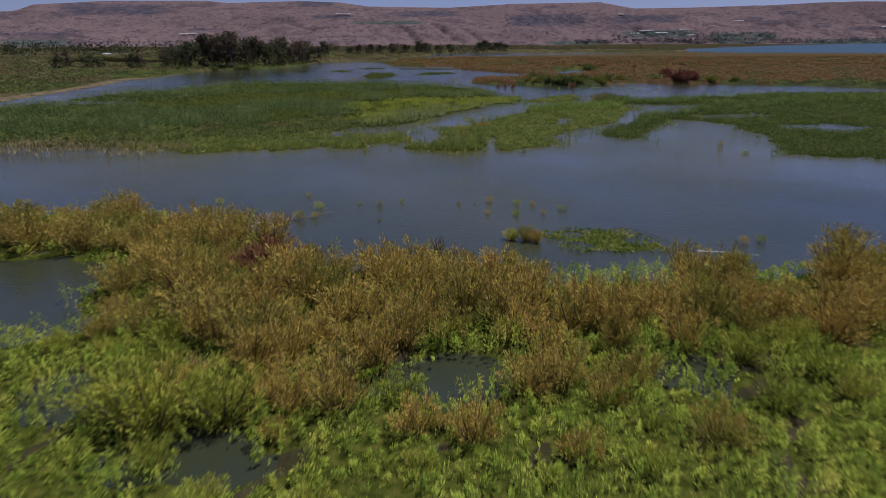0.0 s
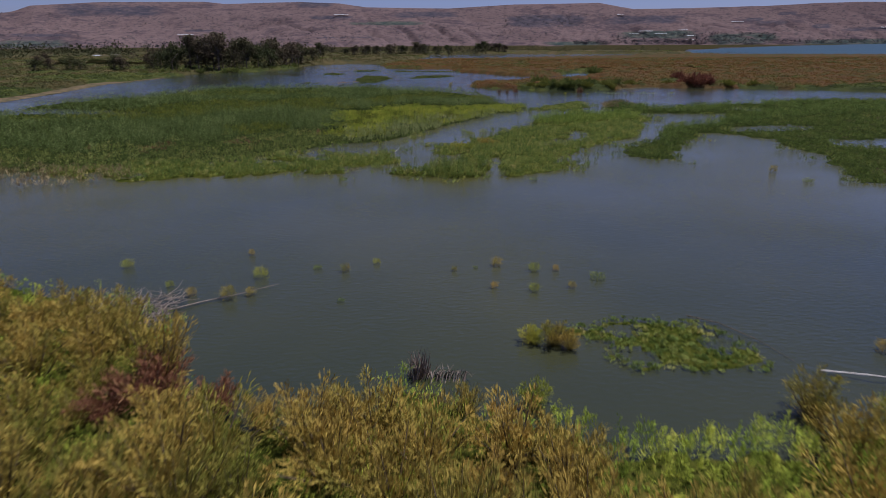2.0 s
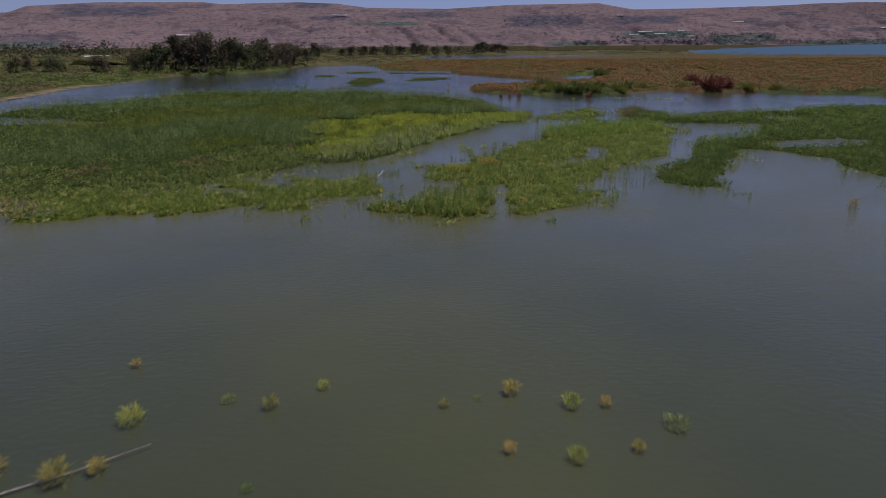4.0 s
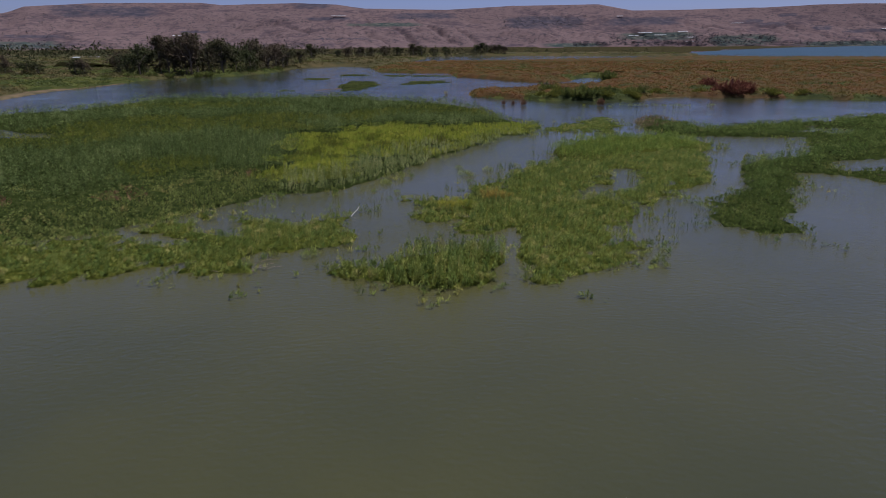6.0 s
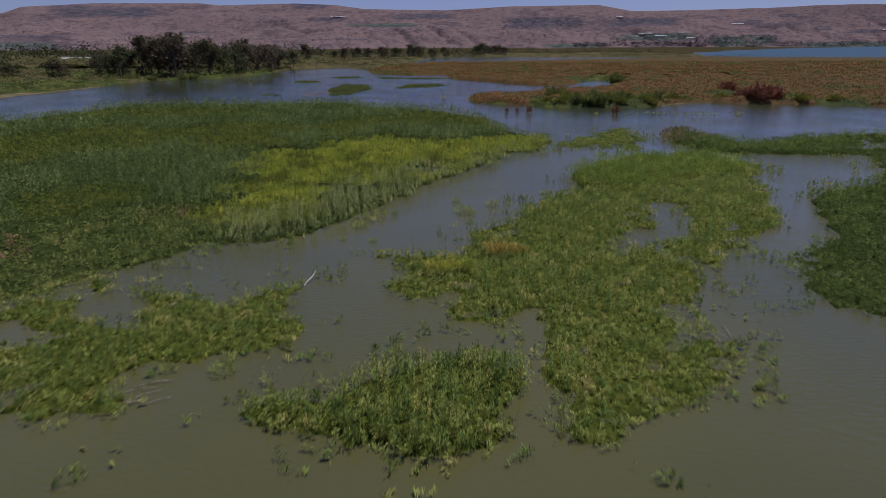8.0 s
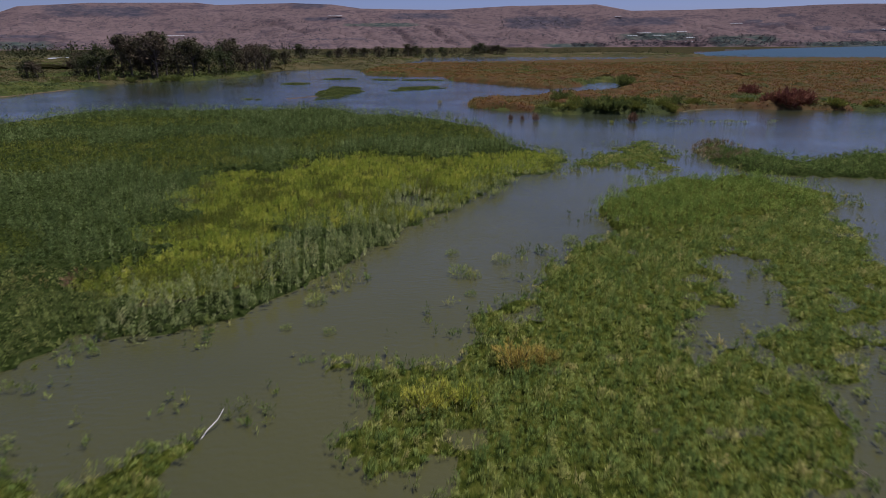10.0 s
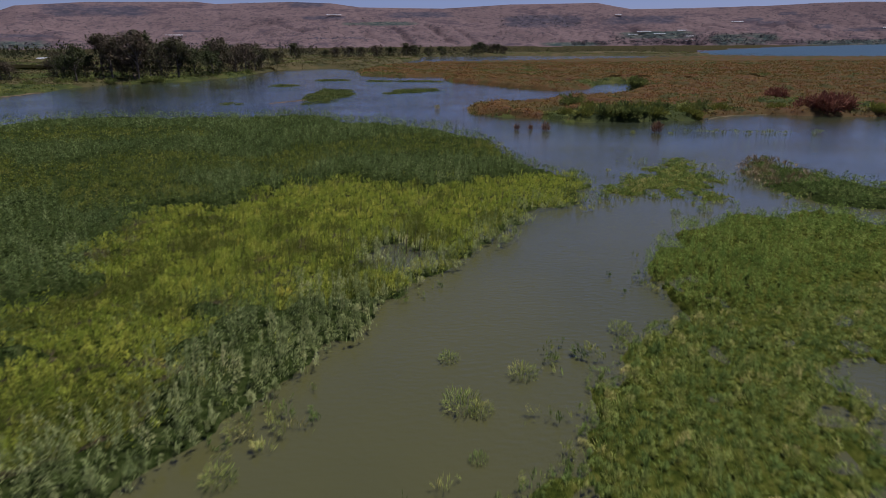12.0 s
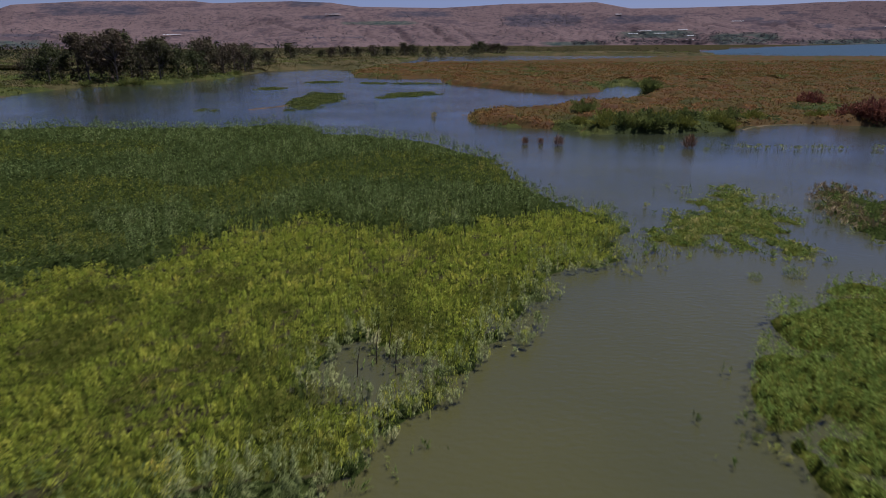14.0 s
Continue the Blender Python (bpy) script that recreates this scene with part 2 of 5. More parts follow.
# the spray colours above at under half strength: shade between crowns, painted in
FIELD_SHADE = foliage("shade_toned_scrub", [(0, (0.026, 0.030, 0.010)), (0.25, (0.047, 0.041, 0.013)), (0.5, (0.063, 0.040, 0.014)), (0.75, (0.072, 0.039, 0.015)), (1, (0.044, 0.021, 0.015))], 7.0, 0.2, 0.6, small=2.0, plants=True)
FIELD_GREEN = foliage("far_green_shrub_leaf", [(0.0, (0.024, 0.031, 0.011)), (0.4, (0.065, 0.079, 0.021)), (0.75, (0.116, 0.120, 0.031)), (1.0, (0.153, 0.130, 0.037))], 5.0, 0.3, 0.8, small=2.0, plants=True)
# the green sprays' colours halved, again to paint the shade between crowns
GREEN_SHADE = foliage("shade_toned_green_scrub", [(0.0, (0.012, 0.015, 0.005)), (0.4, (0.033, 0.040, 0.011)), (0.75, (0.058, 0.060, 0.015)), (1.0, (0.076, 0.065, 0.018))], 5.0, 0.3, 0.8, small=2.0, plants=True)
TREE = foliage("eucalyptus_leaf", [(0, (0.023, 0.030, 0.011)), (0.35, (0.041, 0.045, 0.018)), (0.65, (0.056, 0.043, 0.027)), (1, (0.099, 0.070, 0.047))], 4.0, 0.25, 0.5, 0.45)
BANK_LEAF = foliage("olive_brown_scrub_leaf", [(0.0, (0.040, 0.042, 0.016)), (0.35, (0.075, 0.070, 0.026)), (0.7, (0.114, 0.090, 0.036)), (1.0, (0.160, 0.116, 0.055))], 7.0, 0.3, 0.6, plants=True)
# bank leaf colours darkened to carry the shade below the sprays
BANK_SHADE = foliage("shade_toned_bank_scrub", [(0.0, (0.024, 0.025, 0.010)), (0.35, (0.045, 0.042, 0.016)), (0.7, (0.068, 0.054, 0.022)), (1.0, (0.096, 0.070, 0.033))], 7.0, 0.3, 0.6, plants=True)
BARK = solid("grey_bark", [(0.3, (0.08, 0.065, 0.05)), (0.7, (0.2, 0.17, 0.14))], 3.0, stretch=(1, 1, 0.2))
TWIG = solid("brown_twig", [(0.3, (0.06, 0.045, 0.03)), (0.7, (0.15, 0.11, 0.075))], 6.0)
DEAD = solid("bleached_dead_wood", [(0.3, (0.13, 0.095, 0.075)), (0.7, (0.31, 0.245, 0.20))], 5.0)
PALE = solid("peeled_pale_wood", [(0.3, (0.45, 0.38, 0.33)), (0.7, (0.75, 0.68, 0.62))], 4.0)
SOIL = solid("marsh_soil", [(0.3, (0.018, 0.018, 0.008)), (0.5, (0.034, 0.029, 0.013)), (0.7, (0.060, 0.046, 0.024))], 0.25, 0.9, 0.4)
SAND = solid("dry_sandy_shore", [(0.40, (0.048, 0.045, 0.024)), (0.5, (0.096, 0.074, 0.042)), (0.60, (0.148, 0.106, 0.062))], 0.3)
MUD = solid("damp_brown_mud", [(0.38, (0.045, 0.036, 0.026)), (0.62, (0.115, 0.078, 0.056))], 0.35)
# stems and litter, darkened further so their colour holds the shade between tussocks
REED_LITTER_SHADE = solid("shade_toned_reed_litter", [(0.38, (0.009, 0.013, 0.003)), (0.5, (0.021, 0.029, 0.007)), (0.62, (0.038, 0.044, 0.013))], 2.6, 0.9, 1.0)
BANK_LITTER_SHADE = solid("shade_toned_bank_litter", [(0.38, (0.017, 0.022, 0.004)), (0.5, (0.047, 0.054, 0.008)), (0.62, (0.083, 0.078, 0.016))], 2.6, 0.9, 1.0)
HERB_LITTER_SHADE = solid("shade_toned_herb_litter", [(0.38, (0.015, 0.021, 0.004)), (0.5, (0.041, 0.048, 0.007)), (0.62, (0.076, 0.074, 0.015))], 2.6, 0.9, 1.0)
WATER = water_material()
HILL = hill_material()
HILLBUSH = foliage("hill_bush_leaf", [(0.0, (0.034, 0.033, 0.033)), (0.6, (0.056, 0.051, 0.052)), (1.0, (0.085, 0.070, 0.064))], 60.0, 0.5, 0.4)
SHEET = solid("white_greenhouse_sheet", [(0.3, (0.32, 0.32, 0.33)), (0.7, (0.5, 0.5, 0.5))], 0.2, 0.5)
RUST = foliage("rusty_reed_stalk", [(0.0, (0.09, 0.05, 0.03)), (0.6, (0.17, 0.09, 0.05)), (1.0, (0.24, 0.15, 0.09))], 2.0, 0.7, 0.3, plants=True)
STRAW = foliage("dry_straw_stalk", [(0, (0.135, 0.095, 0.047)), (0.6, (0.257, 0.189, 0.095)), (1, (0.378, 0.297, 0.176))], 4.0, 0.6, 0.2, plants=True)


# ---- numbers in the plane ----
def vnoise(x, y, size, seed=0):
    """Smooth noise from 0 to 1 over the plane, with bumps of that size."""
    x, y = np.asarray(x) / size + 1000.0, np.asarray(y) / size + 1000.0
    xi, yi = np.floor(x), np.floor(y)
    fx, fy = x - xi, y - yi
    fx, fy = fx * fx * (3 - 2 * fx), fy * fy * (3 - 2 * fy)

    def h(a, b):
        v = np.sin(a * 127.1 + b * 311.7 + seed * 74.7) * 43758.5453
        return v - np.floor(v)

    return (h(xi, yi) * (1 - fx) + h(xi + 1, yi) * fx) * (1 - fy) + (h(xi, yi + 1) * (1 - fx) + h(xi + 1, yi + 1) * fx) * fy


def inside(poly, x, y):
    """Metres inside (positive) or outside (negative) of a polygon."""
    x, y = np.asarray(x, float), np.asarray(y, float)
    d, odd = np.full(x.shape, 1e9), np.zeros(x.shape, bool)
    for (ax, ay), (bx, by) in zip(poly, poly[1:] + poly[:1]):
        ex, ey = bx - ax, by - ay
        k = np.clip(((x - ax) * ex + (y - ay) * ey) / (ex * ex + ey * ey + 1e-9), 0, 1)
        d = np.minimum(d, np.hypot(x - ax - k * ex, y - ay - k * ey))
        if ay != by:
            odd ^= ((ay > y) != (by > y)) & (x < ex * (y - ay) / (ey) + ax)
    return np.where(odd, d, -d)


# ---- the plan: shores in metres ----
BELT = [(-90, -40), (-90, 48), (-60, 50), (-39, 50), (-30, 52), (-24, 50.5), (-20, 49), (-15.5, 46.5), (-14, 45), (-13, 42), (-11, 39.5), (-9, 37.5),
        (-5.5, 37.5), (-3, 38), (-1.5, 39.5), (0.5, 39.5), (2.5, 38), (5.5, 36.4), (8, 34.8), (11, 34.4), (14, 35), (18, 35.6), (24, 36.5), (33, 40), (45, 43), (90, 46), (90, -40)]
POOLS = [[(-40, 39), (-31, 39), (-27.5, 39.5), (-24, 38.5), (-22, 36), (-22.5, 32.5), (-20, 28.5), (-21.5, 26.5), (-30, 26), (-42, 33)],
         [(-3.8, 23), (-2.4, 24.6), (0.5, 25.8), (3.2, 24.8), (3.8, 23), (2, 22), (-0.5, 22.5)],
         [(10.8, 24), (12, 25), (12.6, 24), (11.5, 22.6)],
         [(-18.8, 23.2), (-17, 23.4), (-15.5, 21), (-17.8, 20.6)],
         [(-12.5, 18), (-9, 19), (-6.5, 18), (-8, 16.8), (-11, 16.8)]]
MAIN = [(-110, 96), (-75, 88), (-50, 88.5), (-40, 90), (-30, 94), (-27, 96), (-23, 100), (-20, 103.5), (-16, 106), (-15.5, 108.5), (-12, 109), (-9.5, 111), (-7, 113.5),
        (-4, 117.5), (-3, 121), (-1, 126), (2, 130.5), (5.5, 136.5), (8.5, 139.5), (11, 144.5), (13.5, 149), (18, 152.5), (21, 159), (17.5, 167), (15.5, 176), (13, 187),
        (8.5, 198), (2.3, 206.5), (-8, 213.5), (-14.5, 215.5), (-19.9, 227), (-27, 228), (-42, 224), (-53, 224), (-67, 228), (-79, 221), (-83, 203), (-86, 190), (-94, 186), (-100, 172), (-103, 140)]
NOTCHES = [[(-125, 150), (-84, 149), (-63, 149), (-62, 152), (-75, 157), (-88, 161), (-125, 168)], [(0, 135.5), (0.5, 139), (4, 138), (5.2, 136.6), (4.5, 135.5), (2.5, 133.5)]]
FRONT_MAT = [(-48, 86), (-40, 83.5), (-32, 82.5), (-24, 84.5), (-20.6, 85.8), (-17.3, 86.2), (-15, 86.4), (-13.2, 85.8), (-12, 84.5), (-11.3, 84.6), (-10.7, 86.6), (-11.9, 88.1), (-10.3, 90.5), (-8.9, 91.5), (-7.3, 91.9), (-5.7, 93.1), (-5.6, 95.3),
             (-6.2, 98.2), (-5.4, 101.6), (-6.4, 101), (-8, 98.6), (-10.8, 97.6), (-12.8, 98.4), (-14.6, 99.8), (-17.9, 101), (-20.4, 101.4), (-22.5, 98.9), (-24, 96), (-28, 95), (-35, 95), (-45, 92)]
MAT_POOLS = [[(-19.5, 99), (-16, 98.4), (-13.5, 96.2), (-15, 95), (-18, 96)], [(-23.5, 95), (-20.5, 94.6), (-19.5, 93), (-22, 92.2)]]
ISLET = [(-5.5, 86), (-4, 84.5), (-1.5, 84), (2, 83.5), (4.5, 84.7), (5.2, 85), (7, 87.5), (6.5, 89.2), (4.5, 90.2), (2, 90.2), (-0.5, 89.5), (-2, 88.2), (-4, 87.5)]
MIDDLE = [(19.5, 136), (24, 142), (30.5, 146), (39.5, 147.5), (43.5, 140), (40, 130), (38, 125), (33, 115), (26, 107.5), (23.5, 105), (20.5, 104), (20, 100), (18, 97), (17.5, 94), (18, 92), (17.5, 90),
          (15, 88), (12.5, 87), (11.5, 85.5), (9, 83.5), (7.5, 84.5), (8.2, 89), (8.9, 93), (9, 97), (7.5, 97.4), (6, 95.3), (4, 95.5), (3.5, 98.5), (1.5, 98), (0, 99.5), (1, 102.5), (-1, 105.7), (3.5, 106.5), (5.5, 108),
          (5.5, 112), (8, 113.5), (10.5, 118), (13.5, 124), (18.5, 126), (18.5, 131)]
MIDDLE_GAPS = [[(22, 121), (25.5, 123.5), (27.5, 120.5), (25.5, 114.5), (23.5, 110), (19, 107), (15.5, 107.2), (17.5, 110.5), (20.5, 114.5)]]
RIGHT = [(25, 98), (31.5, 92.5), (36, 103.5), (45, 118), (50, 117), (53, 111), (51.5, 103), (52.5, 97), (46.5, 80), (53, 76.5), (62, 76), (80, 80), (120, 95), (160, 130), (150, 178), (91, 176),
         (77, 165), (62.5, 163), (51, 157), (48.5, 166), (47.5, 173.5), (43, 171), (39.5, 160), (41.5, 150.5), (46, 148), (50.5, 148.5), (57, 147), (62, 147), (59, 138), (51, 129), (46, 127), (41, 124), (35, 110), (29.5, 106)]
BAR = [(22.5, 160.5), (28, 165), (31, 173), (37, 175.5), (37.5, 170), (38, 166), (36, 160.5), (31.5, 152.5), (29, 154), (24, 155.5), (22, 157)]
FIELD_LAND = [(11.5, 243), (11.5, 231), (18, 224.5), (26, 220.5), (32.5, 214.5), (39.5, 214), (56, 216), (62.5, 223.5), (75, 226), (82, 223.5), (100, 220), (130, 208), (165, 186), (260, 170), (600, 350),
              (640, 600), (437, 700), (300, 765), (210, 700), (130, 640), (60, 610), (0, 590), (-30, 540), (-42, 452), (-32, 398), (-13, 386), (7, 390), (9, 346), (22, 329), (29, 315), (44, 296), (57, 306), (64, 326),
              (74, 335), (79, 322), (64, 282), (51, 270), (37, 258), (17.5, 248)]
BANK = [(-42, 470), (-53, 478), (-71, 500), (-90, 472), (-91, 395), (-101, 356), (-126, 340), (-128, 314), (-126, 291), (-130, 256), (-121, 205), (-118, 175), (-116, 158), (-125, 140), (-170, 110), (-900, 100),
        (-900, 1300), (-10, 900), (-15, 690)]
PLAIN = [(-4990, 700), (-800, 860), (-10, 850), (60, 880), (200, 850), (280, 800), (340, 840), (370, 960), (424, 1092), (495, 1211), (650, 1450), (1180, 2160), (1800, 2800), (3400, 4400), (4990, 4990), (-4990, 4990)]
SMALL_ISLETS = [[(-58, 322), (-48, 322), (-50, 333), (-60, 333)], [(-47, 355), (-34, 360), (-38, 373), (-47, 366)], [(-31.5, 255), (-26.5, 258), (-22, 282), (-25, 305), (-36, 311), (-36, 279)],
                [(-12.5, 285), (-7.5, 288), (6.5, 299), (2.5, 311), (-10.5, 305)], [(-27, 352), (-8, 349), (8, 347), (5, 354), (-12, 356), (-26, 361)], [(-53, 255), (-49, 256), (-53, 263)]]
HERB_ZONE = [(22, 156), (8, 137), (0.5, 133), (-4, 127.5), (-5.5, 122.5), (-10, 119), (-13, 116.5), (-17, 116), (-19, 118.5), (-17, 121), (-18, 127), (-21, 138), (-22, 147.5), (-17, 155), (-6.5, 160), (3, 160.5), (18, 159.5)]
RIGHT_TALL = [(33.5, 102), (35, 106), (39, 110.5), (43, 120), (49, 118), (53, 125), (62, 130), (80, 140), (110, 150), (140, 160), (90, 172), (70, 164), (60, 160), (53, 153), (49, 160), (42, 158), (40, 151), (43, 146), (51, 146), (58, 146), (64, 150), (66, 144), (52, 128), (46, 126), (40, 122), (34, 108)]
TALL_MIDDLE = [(18, 128.5), (22, 124), (25, 127), (30, 130.5), (35, 132), (41, 137), (44, 143), (41, 150), (34, 149), (26, 145), (18, 139)]
LANDS = [BELT, MAIN, FRONT_MAT, ISLET, MIDDLE, RIGHT, BAR, FIELD_LAND, BANK, PLAIN] + SMALL_ISLETS
RIGHT_PONDS = [[(51, 121), (56, 119.5), (66, 122), (70, 127), (62, 127), (55, 126)], [(60, 105), (68, 100), (76, 104), (72, 110), (64, 110)], [(63, 152), (72, 150), (80, 156), (72, 158)]]
HOLES = POOLS + NOTCHES + MIDDLE_GAPS + RIGHT_PONDS


def rough_edge(x, y, amp=0.7):
    return amp * ((vnoise(x, y, 3.1, 3) - 0.5) * 1.6 + (vnoise(x, y, 1.1, 4) - 0.5) * 0.9)


def land(x, y, polys, holes=()):
    """Metres of dry ground about a place: the greatest over the polygons, less the holes."""
    d = np.full(np.shape(x), -1e9)
    for p in polys:
        d = np.maximum(d, inside(p, x, y))
    for p in holes:
        d = np.minimum(d, -inside(p, x, y))
    return d + rough_edge(x, y)


# ---- mesh helpers ----
def mesh_object(name, verts, faces, mat, parent=None, label="", tone=None):
    me = bpy.data.meshes.new(name)
    verts, faces = np.asarray(verts, np.float32), np.asarray(faces, np.int32)
    k = faces.shape[1]
    me.vertices.add(len(verts))
    me.vertices.foreach_set("co", verts.ravel())
    me.loops.add(faces.size)
    me.loops.foreach_set("vertex_index", faces.ravel())
    me.polygons.add(len(faces))
    me.polygons.foreach_set("loop_start", np.arange(0, faces.size, k, dtype=np.int32))
    me.update(calc_edges=True)
    me.materials.append(mat)
    if tone is not None:
        me.attributes.new("plant_tone", "FLOAT", "POINT").data.foreach_set("value", np.asarray(tone, np.float32))
    ob = new(name, me)
    ob.parent = parent
    if label:
        ob["label"] = label
    return ob


def smooth(ob):
    ob.data.polygons.foreach_set("use_smooth", np.ones(len(ob.data.polygons), bool))
    return ob


def kites(base, way, length, width, droop, rng):
    """Leaves: from base along way, bending down by droop, each a pointed blade of two halves."""
    n = len(base)
    side = np.cross(way, (0, 0, 1.0)) + rng.normal(0, 0.35, (n, 3))
    side /= np.linalg.norm(side, axis=1)[:, None] + 1e-9
    mid = base + way * (length * 0.5)[:, None]
    tip = base + way * length[:, None]
    tip[:, 2] -= droop * length
    mid[:, 2] -= droop * length * 0.15
    w = side * (width * 0.5)[:, None]
    v = np.stack((base, mid - w, tip, mid + w), 1).reshape(-1, 3)
    return v, np.arange(4 * n).reshape(n, 4)


def join(pieces):
    vs, fs, at = [], [], 0
    for v, f in pieces:
        vs.append(v)
        fs.append(f + at)
        at += len(v)
    return np.concatenate(vs), np.concatenate(fs)


def tube(points, radii, sides=5):
    """A tapering limb through the points."""
    vs, fs = [], []
    for k, (p, r) in enumerate(zip(points, radii)):
        d = Vector(points[min(k + 1, len(points) - 1)]) - Vector(points[max(k - 1, 0)])
        q = d.to_track_quat("Z", "Y")
        for j in range(sides):
            a = 2 * math.pi * j / sides
            vs.append(Vector(p) + q @ Vector((r * math.cos(a), r * math.sin(a), 0)))
            if k:
                o = (k - 1) * sides
                fs.append((o + j, o + (j + 1) % sides, o + sides + (j + 1) % sides, o + sides + j))
    return np.array(vs), np.array(fs)


def reach(x, y):
    """How far off the nearest passing view of a place is, as a multiple of the closest."""
    ahead = np.maximum(np.maximum(y - 130.0, 0.0), 10.0 - y)
    side = np.abs(x - 2.0)
    return np.clip(np.sqrt(21.0 ** 2 + np.maximum(side - 8, 0) ** 2 + ahead ** 2) / 22.0, 1.0, 40.0)


def scatter(box, rng, dense, cell=1.0):
    """Random places in a box, thinned with their distance from the path."""
    x0, y0, x1, y1 = box
    n = int((x1 - x0) * (y1 - y0) * dense)
    x, y = rng.uniform(x0, x1, n), rng.uniform(y0, y1, n)
    keep = (rng.random(n) < reach(x, y) ** -1.85) & (np.abs(x - 2) < 12 + 0.76 * np.maximum(y, 0))
    return x[keep], y[keep]


def cells(x, y, size, seed):
    """The nearest of the jittered cell centres about a place: distance in cell sizes, the way from it, and a number of its own."""
    x, y = np.asarray(x, float) / size + 500.0, np.asarray(y, float) / size + 500.0
    xi, yi = np.floor(x), np.floor(y)
    best, ox, oy, own = np.full(x.shape, 9.0), np.zeros(x.shape), np.zeros(x.shape), np.zeros(x.shape)
    for i in (-1, 0, 1):
        for j in (-1, 0, 1):
            a, b = xi + i, yi + j
            h = np.sin(a * 127.1 + b * 311.7 + seed * 74.7) * 43758.5453
            h -= np.floor(h)
            k = h * 917.3 - np.floor(h * 917.3)
            dx, dy = x - (a + 0.05 + 0.9 * h), y - (b + 0.05 + 0.9 * k)
            d = np.hypot(dx, dy)
            m = d < best
            best, ox, oy = np.where(m, d, best), np.where(m, dx, ox), np.where(m, dy, oy)
            own = np.where(m, h * 389.7 - np.floor(h * 389.7), own)
    return best, ox, oy, own


def tussocks(x, y, size, seed):
    """Rounded tussocks with creases between them: height from 0 to 1, and the way outward from the middle of each."""
    wx = x + (vnoise(x, y, size * 0.7, seed + 5) - 0.5) * size * 0.8
    wy = y + (vnoise(x, y, size * 0.7, seed + 6) - 0.5) * size * 0.8
    d, ox, oy, own = cells(wx, wy, size, seed)
    return (0.45 + 0.55 * own) * np.clip(1.08 - 1.25 * d, 0, 1) ** 0.75, ox, oy, own


def dome(x, y, size, seed):
    return tussocks(x, y, size, seed)[0]


def lumps(x, y, size):
    """The uneven top of a bed, as a multiple of its mean height."""
    return 0.12 + 1.15 * dome(x, y, size, 17) + 0.6 * dome(x, y, size * 2.8, 18)


def stand(name, x, y, ground, height, rng, mat, leaves, length, width, low=0.25, spread=0.55, droop=0.35, lean=(0, 0), coarse=1.0, clump=1.3):
    """A stand of leafy stems at the places given, gathered in tussocks, as one object."""
    s = reach(x, y) ** 0.85
    n = len(x)
    X, Y, H, S = (np.repeat(a, leaves) for a in (x, y, height, s))
    L = length * S ** 0.5 * rng.uniform(0.5, 1.25, n * leaves)
    jig = rng.normal(0, 0.08, (n * leaves, 2)) * S[:, None]
    X, Y = X + jig[:, 0], Y + jig[:, 1]
    small, ox, oy, own = tussocks(X, Y, clump, 17)
    X, Y = X - 0.55 * clump * ox, Y - 0.55 * clump * oy
    small = np.minimum(small + 0.25, 1.0) * (small > 0.02)
    H = np.maximum(H * (0.1 + 0.72 * small + 0.42 * dome(X, Y, clump * 2.8, 18)) - 0.4 * L, 0.04)
    f = low + (1 - low) * rng.random(n * leaves) ** 0.6
    az = rng.uniform(0, 2 * math.pi, n * leaves)
    up = rng.uniform(0.6, 1.7, n * leaves)
    way = np.stack((np.cos(az) * spread * 0.6 + lean[0] + 1.5 * ox, np.sin(az) * spread * 0.6 + lean[1] + 1.5 * oy, up), 1)
    way /= np.linalg.norm(way, axis=1)[:, None]
    base = np.stack((X + lean[0] * H * f * 0.3, Y + lean[1] * H * f * 0.3, ground + H * f), 1)
    W = width * S ** 1.12 * coarse * rng.uniform(0.7, 1.3, n * leaves)
    v, q = kites(base, way, L, W, droop * rng.uniform(0.4, 1.6, n * leaves), rng)
    return mesh_object(name, v, q, mat, tone=np.repeat((own * 7.31) % 1.0, 4))


def underlay(name, box, step, mat, top, depth, clump=1.3):
    """The closed mass of stems and litter under the leaves: a lumpy sheet of the given height where the bed is. Its
    dark colour also paints the shade between tussocks.
    """
    x0, y0, x1, y1 = box
    ax, ay = np.arange(x0, x1 + step, step), np.arange(y0, y1 + step, step)
    X, Y = (a.ravel() for a in np.meshgrid(ax, ay))
    X, Y = X + (vnoise(X, Y, step * 0.7, 81) - 0.5) * step * 0.7, Y + (vnoise(X, Y, step * 0.7, 82) - 0.5) * step * 0.7
    d = depth(X, Y)
    Z = np.clip(np.minimum((d - 0.25) * 1.2, 0.75 * top(X, Y) * lumps(X, Y, clump)), -0.3, None) + (vnoise(X, Y, step, 83) - 0.5) * 0.15
    q = grid_faces(len(ax), len(ay))
    q = q[(Z[q] > -0.1).any(1)]
    used_v, back = np.unique(q, return_inverse=True)
    return smooth(mesh_object(name, np.stack((X, Y, Z), 1)[used_v], back.reshape(-1, 4), mat))


def stuff(ob, label, category):
    return tagged(ob, label, category, kind="stuff")


# ---- ground, water, hills ----
def spread_axis(a, b, step, far_a, far_b, grow=1.12):
    mid = list(np.arange(a, b + step / 2, step))
    lo, hi, d = [], [], step
    while (mid[0] if not lo else lo[-1]) > far_a:
        d *= grow
        lo.append((mid[0] if not lo else lo[-1]) - d)
    d = step
    while (mid[-1] if not hi else hi[-1]) < far_b:
        d *= grow
        hi.append((mid[-1] if not hi else hi[-1]) + d)
    return np.array(lo[::-1] + mid + hi)


